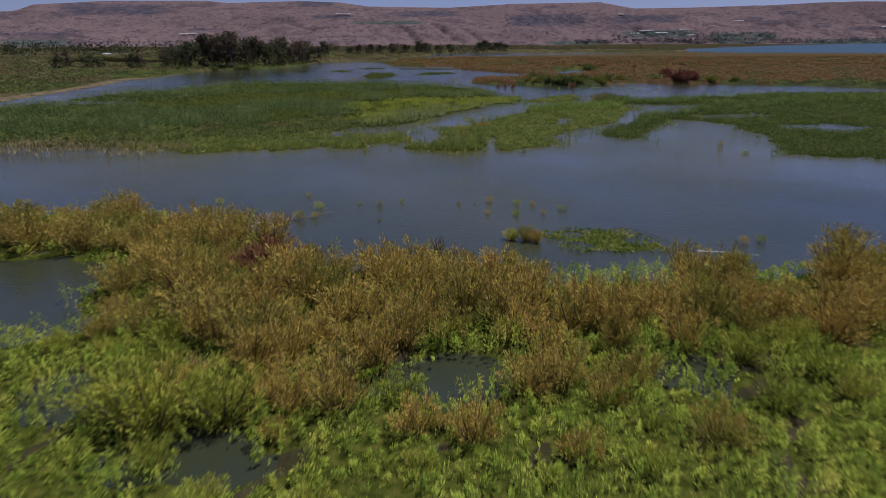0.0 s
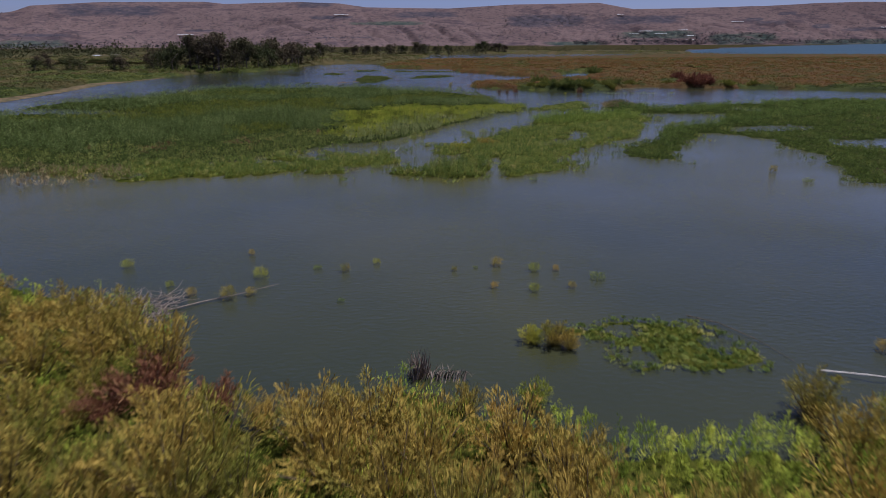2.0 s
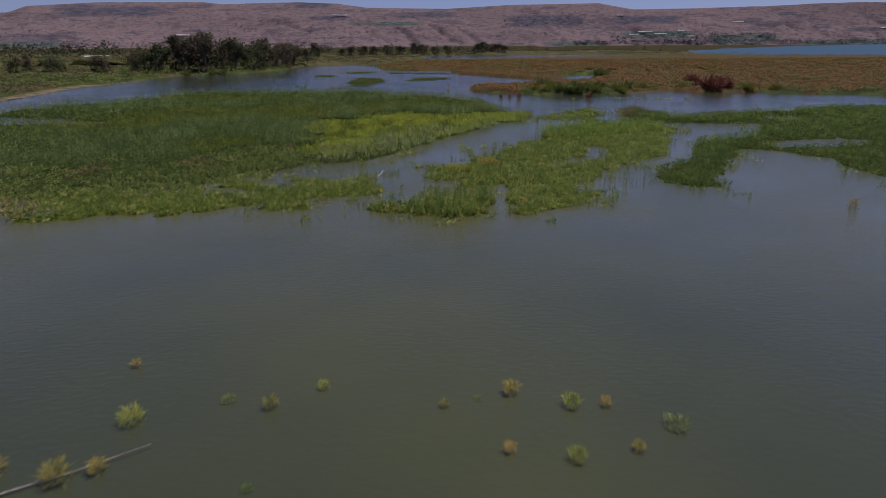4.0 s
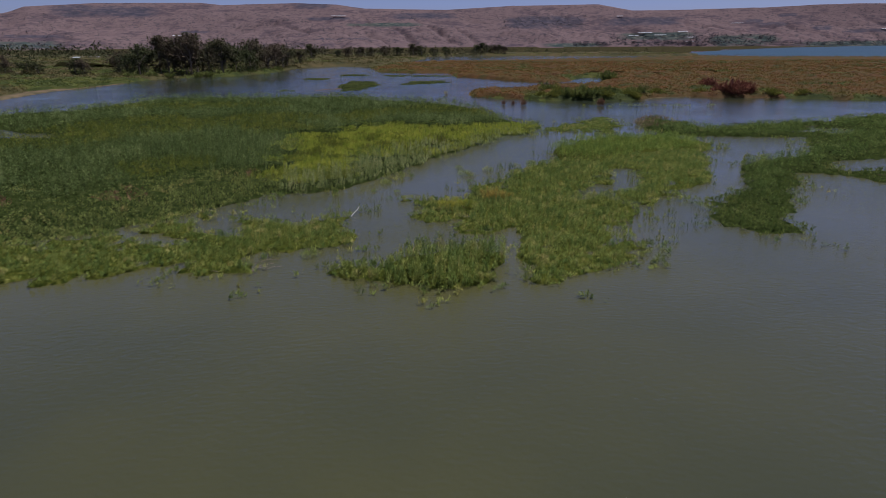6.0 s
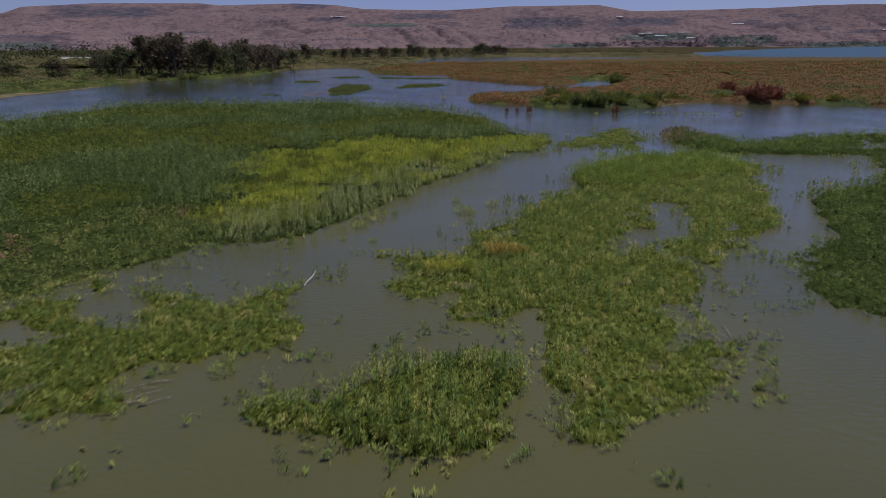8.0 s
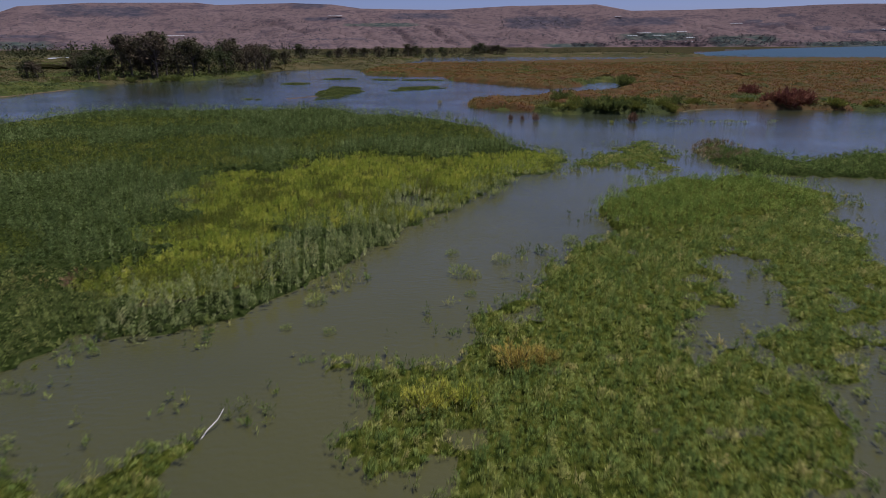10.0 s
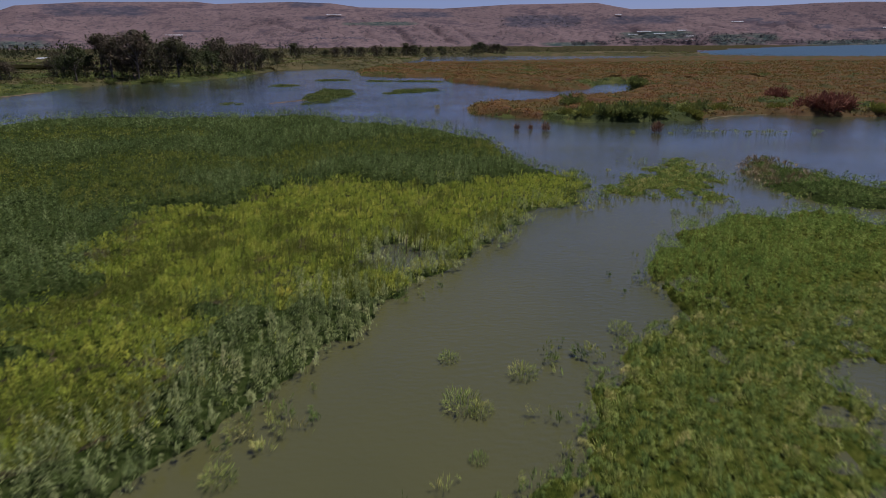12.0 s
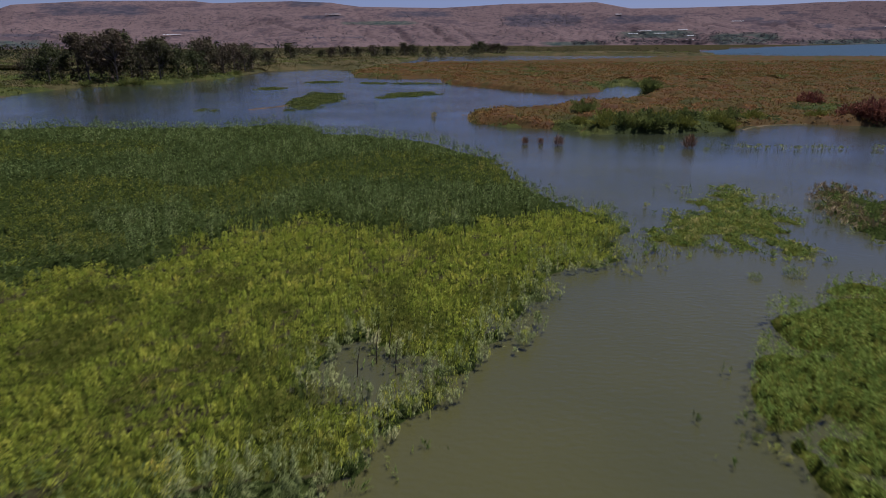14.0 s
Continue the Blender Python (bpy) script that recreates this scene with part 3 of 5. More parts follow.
def grid_faces(nx, ny):
    i, j = np.meshgrid(np.arange(nx - 1), np.arange(ny - 1))
    a = (j * nx + i).ravel()
    return np.stack((a, a + 1, a + 1 + nx, a + nx), 1)


gx, gy = spread_axis(-48, 62, 1.2, -4900, 4900), spread_axis(-6, 232, 1.3, -400, 4900)
GX, GY = np.meshgrid(gx, gy)
dry = np.maximum.reduce((land(GX.ravel(), GY.ravel(), [BELT, FIELD_LAND, BANK, PLAIN], HOLES), land(GX.ravel(), GY.ravel(), [MAIN, RIGHT], HOLES) - 1.6, np.minimum(land(GX.ravel(), GY.ravel(), [FRONT_MAT, ISLET, MIDDLE, BAR] + SMALL_ISLETS, HOLES), 0.3)))
gz = np.clip((dry - 0.9) * 0.16, -0.7, 0.14) + (vnoise(GX.ravel(), GY.ravel(), 2.3, 8) - 0.5) * 0.1
ground = smooth(mesh_object("ground", np.stack((GX.ravel(), GY.ravel(), gz), 1), grid_faces(len(gx), len(gy)), SOIL))
tagged(ground, "dark muddy marsh ground with plant litter", "ground", kind="structure")
water = mesh_object("water", [(-4950, -420, 0), (4950, -420, 0), (4950, 4950, 0), (-4950, 4950, 0)], [(0, 1, 2, 3)], WATER)
tagged(water, "murky olive-brown marsh and lake water with small ripples", "water", kind="structure")

LAKE_BLUE = water_material("blue_lake_water", (0.026, 0.050, 0.066), (0.034, 0.060, 0.076), 0.5, 0.12)
LAKE_SHORE = [(300, 790), (437, 712), (650, 640), (4900, 640), (4900, 4900), (4600, 4900), (3400, 4400), (1800, 2800), (1180, 2160), (650, 1450), (495, 1211), (424, 1092), (370, 960), (340, 850)]
bm = bmesh.new()
bm.faces.new([bm.verts.new((x, y, 0.12)) for x, y in LAKE_SHORE])
bmesh.ops.triangulate(bm, faces=bm.faces[:])
lake_mesh = bpy.data.meshes.new("lake")
bm.to_mesh(lake_mesh)
lake_mesh.materials.append(LAKE_BLUE)
tagged(new("lake", lake_mesh), "wind-ruffled blue lake below the hills", "lake", kind="structure")

# the skyline: degrees to the right of the way ahead, and degrees of height above the eye
SKY_AT = [-60, -42, -34.3, -33.8, -32.8, -28, -20.4, -18.7, -12.6, -9.1, -6.7, -3.6, 0.6, 6.5, 13.9, 16.8, 20.1, 24.9, 30.1, 33.1, 35.5, 45, 60]
SKY_UP = [2.0, 2.1, 2.37, 2.5, 2.88, 3.21, 3.38, 3.23, 3.48, 3.37, 3.06, 3.01, 2.95, 3.24, 3.27, 2.72, 2.7, 2.72, 2.82, 2.83, 2.74, 2.6, 2.2]


# land cover on the slopes: degrees to the right from and to, degrees of height from and to
SCRUB_LAND = [(-32.0, -22.9, 2.04, 3.05), (-28.0, -26.4, 3.14, 3.26), (-22.5, -19.5, 0.96, 1.14), (-34.8, -30.2, 0.55, 0.8), (-13.1, -9.4, 2.9, 3.5), (-12.1, -7.6, 2.01, 2.34), (-4.9, 2.0, 2.1, 2.7),
              (5.3, 13.4, 1.2, 2.4), (-12.2, -5.9, 0.42, 0.56), (13.6, 21.6, 1.4, 2.2), (25.5, 27.1, 1.53, 1.83), (26.3, 29.1, 1.29, 1.59), (30.3, 31.9, 0.9, 1.28), (32.2, 36.5, 0.7, 1.02), (27.8, 29.5, 1.95, 2.25)]
CROP_LAND = [(-8.8, -1.1, 1.5, 1.86), (15.2, 22.9, 0.25, 0.95), (22.9, 28.6, -0.3, 0.7), (28.7, 37.0, -0.3, 0.16), (-36.0, -30.1, -0.3, 0.4), (9.0, 15.0, -0.3, 0.1)]


def hills():
    az = np.radians(np.linspace(-60, 60, 760))
    u = np.linspace(0, 1, 112)
    A, U = np.meshgrid(az, u)
    deg = np.degrees(A)
    # the foot lies farther off behind the lake
    near = np.interp(deg, [-62, 8, 18, 24, 30, 38, 62], [2500, 2500, 2600, 2900, 3300, 4000, 4100])
    D = near + (4750.0 - near) * U
    X, Y = D * np.sin(A), D * np.cos(A)
    top = np.tan(np.radians(np.interp(deg, SKY_AT, SKY_UP))) * 4750 + 15
    step = 0.66 + 0.16 * vnoise(deg, 0 * deg, 9.0, 19)
    prof = np.clip(0.10 * U + 0.55 * U ** 1.5 + 0.35 * np.clip((U - step) / 0.2, 0, 1) ** 1.3, 0, 1)
    rel = (vnoise(X, Y, 620, 1) - 0.5) * 90 + (vnoise(X, Y, 260, 2) - 0.5) * 52 + (vnoise(X, Y, 110, 5) - 0.5) * 22 + (vnoise(X, Y, 45, 6) - 0.5) * 8
    gully = -24 * np.clip(1 - np.abs(vnoise(X + 0.4 * Y, Y * 0.3, 190, 9) - 0.5) * 6, 0, 1) - 14 * np.clip(1 - np.abs(vnoise(X - 0.3 * Y, Y * 0.3, 80, 10) - 0.5) * 6, 0, 1)
    damp = np.clip(U / 0.15, 0, 1) * np.clip((0.97 - U) / 0.3, 0.04, 1)
    Z = top * prof + (rel + gully) * damp
    Z *= np.minimum(1, (top / 4750)[-1] / np.maximum((Z / D).max(0), 1e-6))
    Z -= 3
    hill_grid.update(X=X, Y=Y, Z=Z, D=D, deg=np.degrees(az))
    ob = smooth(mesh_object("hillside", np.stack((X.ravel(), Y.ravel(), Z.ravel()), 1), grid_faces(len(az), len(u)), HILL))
    rise = np.degrees(np.arctan((Z - 15) / D))
    cover = np.zeros((Z.size, 4), np.float32)
    cover[:, 3] = 1
    for k, boxes in enumerate((SCRUB_LAND, CROP_LAND)):
        for a, b, c, d in boxes:
            across = np.clip(np.minimum(deg - a, b - deg) / (0.3 * (b - a)) + 0.25, 0, 1)
            over = np.clip(np.minimum(rise - c, d - rise) / (0.4 * (d - c)) + 0.35, 0, 1)
            cover[:, k] = np.maximum(cover[:, k], (across * over).ravel())
    layer = ob.data.color_attributes.new("land_cover", "FLOAT_COLOR", "POINT")
    layer.data.foreach_set("color", cover.ravel())
    return tagged(ob, "dry pinkish-brown hills with scattered dark bushes under a flat skyline", "hills", kind="structure")


hill_grid = {}
hill_ob = hills()


def on_hill(deg, up):
    """Where the hillside rises to that many degrees above the eye, in the direction deg."""
    k = int(np.argmin(np.abs(hill_grid["deg"] - deg)))
    rise = np.degrees(np.arctan((hill_grid["Z"][:, k] - 15) / hill_grid["D"][:, k]))
    j = int(np.argmax(rise > up))
    j = max(j if rise[j] > up else len(rise) - 1, 1)
    f = float(np.clip((up - rise[j - 1]) / max(rise[j] - rise[j - 1], 1e-6), 0, 1))
    return Vector([float(hill_grid[c][j - 1, k] * (1 - f) + hill_grid[c][j, k] * f) for c in "XYZ"])


def hill_bushes(boxes, size, label, per=5):
    """Bushes scattered over stretches of the slope, as one mesh of leaves."""
    rg = np.random.default_rng(17)
    pts, rad = [], []
    for a, b, c, d, n in boxes:
        for k in range(n):
            pts.append(on_hill(rg.uniform(a, b), rg.uniform(c, d)) + Vector((rg.uniform(-5, 5), -2, 0)))
            rad.append(rg.uniform(*size))
    pts, R = np.array(pts), np.repeat(np.array(rad), per)
    dd = rg.normal(0, 1, (len(pts) * per, 3))
    dd /= np.linalg.norm(dd, axis=1)[:, None]
    dd[:, 2] = np.abs(dd[:, 2]) * 0.6
    P = np.repeat(pts, per, 0) + dd * R[:, None] * 0.7
    way = dd + rg.normal(0, 0.4, dd.shape)
    way /= np.linalg.norm(way, axis=1)[:, None]
    v, q = kites(P, way, R * 0.95, R * 1.0, np.full(len(R), 0.1), rg)
    return tagged(mesh_object("hill_scrub", v, q, HILLBUSH), label, "scrub", kind="stuff")


hill_bushes([(-36, 37, 0.1, 2.3, 3000), (-36, 12, 0.2, 2.6, 1500), (-17, -9, 3.1, 3.4, 60), (1.0, 12.0, 2.7, 3.2, 80)], (2.2, 4.6), "dark bushes dotted over the dry hillside")
hill_bushes([(12.0, 36.0, -0.2, 0.12, 700), (15.0, 28.0, 0.0, 0.7, 420), (5.5, 13.0, 1.3, 2.3, 160), (-35, -12, -0.3, 0.1, 420)], (4.0, 8.0), "belts of dark trees along the foot of the hills")


def greenhouse(deg, up, wide):
    """A row of white tunnel roofs."""
    root = new("greenhouse")
    at = on_hill(deg, up) + Vector((0, -12, 1))
    side = Vector((math.cos(radians(deg)), -math.sin(radians(deg)), 0))
    back = Vector((side.y * -1, side.x, 0.18))
    n = max(2, int(wide / 14))
    for k in range(n):
        v, q = [], []
        for j, dist in enumerate((0, 14)):
            for i in range(6):
                a = math.pi * i / 5
                v.append(at + side * ((k - n / 2) * 14 + 6.5 * (1 - math.cos(a))) + back * dist + Vector((0, 0, 3.4 * math.sin(a))))
                if j and i < 5:
                    q.append((i, i + 1, i + 7, i + 6))
        mesh_object("tunnel_roof", v, q, SHEET, root)
    return tagged(root, "white plastic greenhouse tunnels on the far slope", "greenhouse", "greenhouses on the hills")


for a, b, c in ((18.0, 0.83, 90), (17.0, 0.6, 60), (19.2, 0.63, 80), (21.9, 0.43, 90), (21.9, 0.1, 90), (25.0, 1.5, 70), (35.2, 0.91, 60), (15.7, 2.19, 50), (21.0, 0.89, 60), (-9.0, 2.35, 110), (-22.1, 0.7, 100)):
    greenhouse(a, b, c)


# ---- shrubs ----
def shrub(name, seed, height, radius, mat, plumes=13, sprays=250, size=0.26, wide=1.0):
    """A feathery shrub: bent stems from one root, each ending in a plume of fine sprays that thins towards its tip."""
    rng = np.random.default_rng(seed)
    root = new(name)
    limbs, base, way = [], [], []
    for k in range(plumes):
        a = k * 2.4 + rng.uniform(-0.4, 0.4)
        r = radius * math.sqrt((k + 0.3) / plumes) * 0.78
        h = height * rng.uniform(0.62, 1.0) * (1 - 0.5 * (r / radius) ** 2)
        foot = np.array((r * math.cos(a) * 0.1, r * math.sin(a) * 0.1, -0.15))
        tip = np.array((r * math.cos(a) * 1.25, r * math.sin(a) * 1.25, h))
        mid = np.array((tip[0] * 0.55, tip[1] * 0.55, h * 0.42))
        limbs.append(tube([foot, mid, tip], [0.05, 0.032, 0.008], 4))
        s = rng.random(sprays) ** 0.85
        P = foot * ((1 - s) ** 2)[:, None] + 2 * mid * (s * (1 - s))[:, None] + tip * (s ** 2)[:, None]
        axis = (tip - mid) / np.linalg.norm(tip - mid)
        d = rng.normal(0, 1, (sprays, 3))
        d /= np.linalg.norm(d, axis=1)[:, None]
        fat = radius * 0.5 * np.clip(1.3 - s, 0.3, 0.9) * rng.uniform(0.25, 1.0, sprays) * (0.85 + 0.35 * np.sin(s * 13 + k))
        P = P + d * fat[:, None]
        P[:, 2] = np.clip(P[:, 2], 0.06, None)
        base.append(P)
        way.append(d * 0.55 + axis * 0.75 + np.array((0, 0, 0.35)) + rng.normal(0, 0.28, (sprays, 3)))
    v, q = join(limbs)
    mesh_object("woody_base", v, q, TWIG, root)
    base, way = np.concatenate(base), np.concatenate(way)
    way /= np.linalg.norm(way, axis=1)[:, None]
    L = size * rng.uniform(0.5, 1.35, len(base))
    v, q = kites(base, way, L, (L * 0.135 + 0.012) * wide, rng.uniform(0, 0.25, len(base)), rng)
    mesh_object("foliage", v, q, mat, root, tone=np.repeat(rng.uniform(0.25, 0.85, len(base)), 4))
    return root


def tuft(name, seed, height, radius, mat, n=240, width=0.02, droop=0.3):
    """A tussock: one mesh of blades from a small root patch."""
    rng = np.random.default_rng(seed)
    a, r = rng.uniform(0, 6.283, n), radius * np.sqrt(rng.random(n)) * 0.6
    base = np.stack((r * np.cos(a), r * np.sin(a), np.full(n, -0.1) + rng.random(n) * height * 0.65 * (1 - 0.6 * (r / radius) ** 2)), 1)
    way = np.stack((np.cos(a) * r / radius + rng.normal(0, 0.35, n), np.sin(a) * r / radius + rng.normal(0, 0.35, n), rng.uniform(0.6, 1.4, n)), 1)
    way /= np.linalg.norm(way, axis=1)[:, None]
    L = height * rng.uniform(0.25, 0.55, n)
    v, q = kites(base, way, L, width * rng.uniform(0.7, 1.4, n), droop * rng.uniform(0.3, 1.6, n), rng)
    return mesh_object(name, v, q, mat, tone=np.repeat(rng.uniform(0.3, 0.8, n), 4))


rng = np.random.default_rng(11)
BELT_LABEL = "feathery rust-brown and olive tamarisk shrub on the marshy bank"
kinds = [shrub("tamarisk_shrub", 20 + k, h, r, m) for k, (h, r, m) in enumerate([(2.6, 1.7, TAMARISK), (2.2, 1.6, TAMARISK), (2.9, 1.5, TAMARISK), (2.0, 1.9, TAMARISK), (2.3, 1.6, TAMARISK_GREEN), (1.7, 1.7, TAMARISK_GREEN)])]
for k, o in enumerate(kinds):
    tagged(o, BELT_LABEL if k < 4 else "feathery olive-green tamarisk shrub on the marshy bank", "shrub", "tamarisk shrubs on the near bank")
red = tagged(shrub("tamarisk_shrub", 31, 1.9, 1.5, TAMARISK_RED), "dark red withering tamarisk shrub on the water's edge", "shrub", "tamarisk shrubs on the near bank")
placed = [(16.2, 37.2, 0, 1.1), (4.6, 38.0, 4, 0.8), (-3.5, 36.8, 1, 1.0), (-6.6, 36.6, 0, 0.9), (-14.5, 36.5, 3, 1.1), (1.7, 37.3, 2, 0.8), (19.2, 36.2, 4, 1.0), (-9, 24.3, 2, 1.0), (-7.4, 25, 0, 0.9), (-11.5, 19.6, 4, 1.35), (-9, 20.4, 4, 1.2),
          (-13.3, 20.6, 4, 1.1), (-1, 19.6, 1, 0.8), (1.2, 19.0, 0, 0.75), (8.3, 22.6, 1, 0.9), (10.6, 18.8, 3, 0.8), (-2, 26.6, 2, 1.05), (0.4, 27.4, 1, 1.05), (-4.4, 26.2, 3, 1.0), (6.5, 43.5, 1, 0.6), (5.4, 43.8, 5, 0.5), (7.2, 43.0, 0, 0.4), (29.5, 41.2, 0, 0.75)]
used, first = [(-11.8, 38.2), (-11.6, 36.9), (-10.8, 37.5), (-9.2, 37.8), (-12.6, 37.2)], set()


def put_kind(k, x, y, s, turn):
    m = pose(x, y, 0.02, 0, 0, turn) @ Matrix.Diagonal((s, s, s * random.uniform(0.88, 1.1), 1))
    if k not in first:
        first.add(k)
        kinds[k].matrix_basis = m
    else:
        o = copy_thing(kinds[k], Matrix.Identity(4))
        o.matrix_basis = m
    used.append((x, y))


for x, y, k, s in placed:
    put_kind(k, x, y, s * (0.72 if 36 < y < 39 else 1.0), random.uniform(0, 360))
tries = 0
while len(used) < 158 and tries < 9000:
    tries += 1
    x, y = random.uniform(-36, 40), random.uniform(21, 51)
    if abs(x - 1) > 5 + y * 0.74 or (y > 31 and (5.8 < x < 14.6 or 18.5 < x < 23)):
        continue
    if y > 35.8 and -6 < x < 9:
        continue
    if land(np.array([x]), np.array([y]), [BELT], POOLS)[0] < (1.9 if x < -15 else 0.8) or any(math.hypot(x - a, y - b) < 1.75 for a, b in used):
        continue
    green = vnoise(np.array([x]), np.array([y]), 7.0, 21)[0] + (0.25 if y < 27 else 0)
    k = random.choice((4, 5)) if green > 0.68 else random.choice((0, 1, 2, 3, 0, 2))
    put_kind(k, x, y, random.uniform(0.85, 1.3) * (0.55 if y < 32 and x < -16 else 0.76 if y < 26 else 0.8 if y > 43 else 1.05), random.uniform(0, 360))
for k in range(16):
    x, y = random.uniform(-17, 19), random.uniform(14.5, 21.5)
    if min(math.hypot(x - a, y - b) for a, b in used) > 1.6:
        put_kind(random.choice((4, 5, 5, 1)), x, y, random.uniform(0.45, 0.75), random.uniform(0, 360))
red.matrix_basis = pose(-11.8, 38.2, 0, 0, 0, 20) @ Matrix.Scale(1.35, 4)
for x, y, s in ((-9.0, 38.0, 0.8), (-13.4, 37.0, 0.9)):
    copy_thing(red, Matrix.Identity(4)).matrix_basis = pose(x, y, 0, 0, 0, 130) @ Matrix.Scale(s, 4)

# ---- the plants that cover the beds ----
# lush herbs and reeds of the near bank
stuff(underlay("bank_herbs", (-92, -41, 92, 54), 0.7, BANK_LITTER_SHADE, lambda x, y: np.where(vnoise(x, y, 1.4, 33) > 0.25, 0.45, 0.02), lambda x, y: land(x, y, [BELT], POOLS) - 0.3), "dense lower growth of the green near bank, coloured dark for gap shade", "marsh plants")
x, y = scatter((-40, 9, 42, 52), rng, 21.0)
d = land(x, y, [BELT], POOLS)
h = 0.3 + 1.5 * vnoise(x, y, 2.6, 31) ** 1.5 + 0.5 * vnoise(x, y, 0.8, 32)
keep = (d > -0.3) & (np.abs(x) < 6 + (y + 4) * 0.92) & (vnoise(x, y, 1.4, 33) > 0.25) & ((y < 27) | ((x > 5) & (y > 31)) | (rng.random(len(x)) < 0.3))
stuff(stand("bank_herbs", x[keep], y[keep], 0.05, h[keep], rng, LUSH, 10, 0.28, 0.040, low=0.1, spread=0.4, droop=0.3, lean=(0.25, 0.15), clump=0.8), "bright green reeds and herbs covering the marshy near bank", "marsh plants")
# tall reeds of the main bed
def main_depth(x, y):
    return land(x, y, [MAIN], NOTCHES) + (vnoise(x, y, 4.0, 36) - 0.55) * 2.6 + (vnoise(x, y, 1.3, 37) - 0.5) * 1.4


def herb_depth(x, y):
    d = inside(HERB_ZONE, x, y) + (vnoise(x, y, 9.0, 41) - 0.5) * 9 + (vnoise(x, y, 3.2, 92) - 0.5) * 6 + (vnoise(x, y, 1.3, 40) - 0.5) * 4
    return np.minimum(d, main_depth(x, y) - np.where(y < 123, 3.8, 0.8))


x, y = scatter((-112, 86, 24, 234), rng, 12.0)
d = main_depth(x, y)
yellow = herb_depth(x, y) + rng.normal(0, 0.9, len(x))
edge = np.clip(0.4 + d / 4.0, 0.3, 1)
h = (1.85 + 1.0 * vnoise(x, y, 7.0, 42) + 0.3 * vnoise(x, y, 1.6, 43)) * edge
olive = (inside([(-90, 138), (-75, 142), (-62, 168), (-35, 174), (-20, 166), (-26, 150), (-45, 140), (-70, 132)], x, y) + (vnoise(x, y, 9.0, 39) - 0.5) * 16 > 0) | (vnoise(x, y, 15.0, 38) > 0.78)
h = np.where(olive, h * 0.7, h)
grey = (d + (vnoise(x, y, 3.0, 93) - 0.5) * 4 < np.where(y < 122, 5.0, 3.6)) & (y < 152) & (x > -15)
low = (y < 117) & (x < -12) & (d + (vnoise(x, y, 6.0, 44) - 0.5) * 14 < 11) & ~grey
keep = (d > -0.4) & (yellow < 0) & (vnoise(x, y, 0.9, 45) > 0.1)
for sel, nm, mat, lab in ((keep & ~grey & ~low & ~olive, "reed_bed", REED, "dense bed of tall dark green reeds standing in shallow water"),
                          (keep & ~grey & ~low & olive, "olive_reeds", OLIVE, "olive-green lower reeds within the reed bed"),
                          (keep & grey & ~low, "reed_fringe", REED_GREY, "grey-green leafy reeds fringing the water channel")):
    stuff(stand(nm, x[sel], y[sel], 0.05, h[sel], rng, mat, 22 if nm == "reed_fringe" else 11, 0.3, 0.036, low=0.25, spread=0.5, droop=0.5, lean=(0.25, 0.08), clump=0.95), lab, "reeds")
sel = keep & low
stuff(stand("low_reeds", x[sel], y[sel], 0.05, h[sel] * 0.55, rng, FRONT_HERB, 13, 0.27, 0.036, droop=0.45, clump=0.7), "low green reeds at the front of the bed", "reeds")
stuff(underlay("reed_bed", (-112, 86, 24, 234), 0.8, REED_LITTER_SHADE, lambda x, y: np.where(herb_depth(x, y) > 0, 0.1, np.clip(0.25 + main_depth(x, y) * 0.14, 0.3, 1.1)), lambda x, y: np.where(herb_depth(x, y) > 0.5, -9, main_depth(x, y)), 0.95), "dense lower stems of the dark green reed bed, coloured dark for gap shade", "reeds")
stuff(underlay("herb_bed", (-30, 110, 28, 166), 0.6, HERB_LITTER_SHADE, lambda x, y: np.full(np.shape(x), 0.3), lambda x, y: np.minimum(main_depth(x, y), herb_depth(x, y)), 0.62), "dense lower growth of the yellow-green herb bed, coloured dark for gap shade", "marsh plants")
x, y = scatter((-60, 94, -8, 118), rng, 9.0)
sel = (main_depth(x, y) > 1.5) & (main_depth(x, y) < 12) & (vnoise(x, y, 5.0, 88) > 0.74)
stuff(stand("dry_reeds", x[sel], y[sel], 0.05, 1.0 + 0.6 * vnoise(x[sel], y[sel], 2.0, 89), rng, RUST, 6, 0.42, 0.05, low=0.4, spread=0.5, droop=0.4), "patches of rusty dry reeds in the bed", "reeds")
# the yellow-green herbs
x, y = scatter((-28, 112, 26, 164), rng, 20.0)
d = main_depth(x, y)
yellow = herb_depth(x, y) + rng.normal(0, 0.9, len(x))
sel = (d > -0.2) & (yellow >= -0.2) & (vnoise(x, y, 1.3, 46) > 0.06)
h = 0.55 + 0.35 * vnoise(x, y, 1.3, 49) + 0.7 * vnoise(x, y, 2.8, 47) ** 1.5
patch = vnoise(x, y, 2.2, 34) * 0.7 + vnoise(x, y, 9.0, 35) * 0.3 + rng.normal(0, 0.05, len(x)) > 0.6
stuff(stand("herb_bed", x[sel & patch], y[sel & patch], 0.05, h[sel & patch] * 1.1, rng, OLIVE, 13, 0.25, 0.034, low=0.0, spread=0.5, droop=0.3, lean=(0.22, 0.12), clump=0.62), "olive-green leafy marsh herbs in patches", "marsh plants")
sel &= ~patch
stuff(stand("herb_bed", x[sel], y[sel], 0.05, h[sel], rng, HERB, 14, 0.22, 0.034, low=0.2, spread=0.5, droop=0.3, lean=(0.22, 0.12), clump=0.62), "yellow-green leafy marsh herbs in a dense bed", "marsh plants")


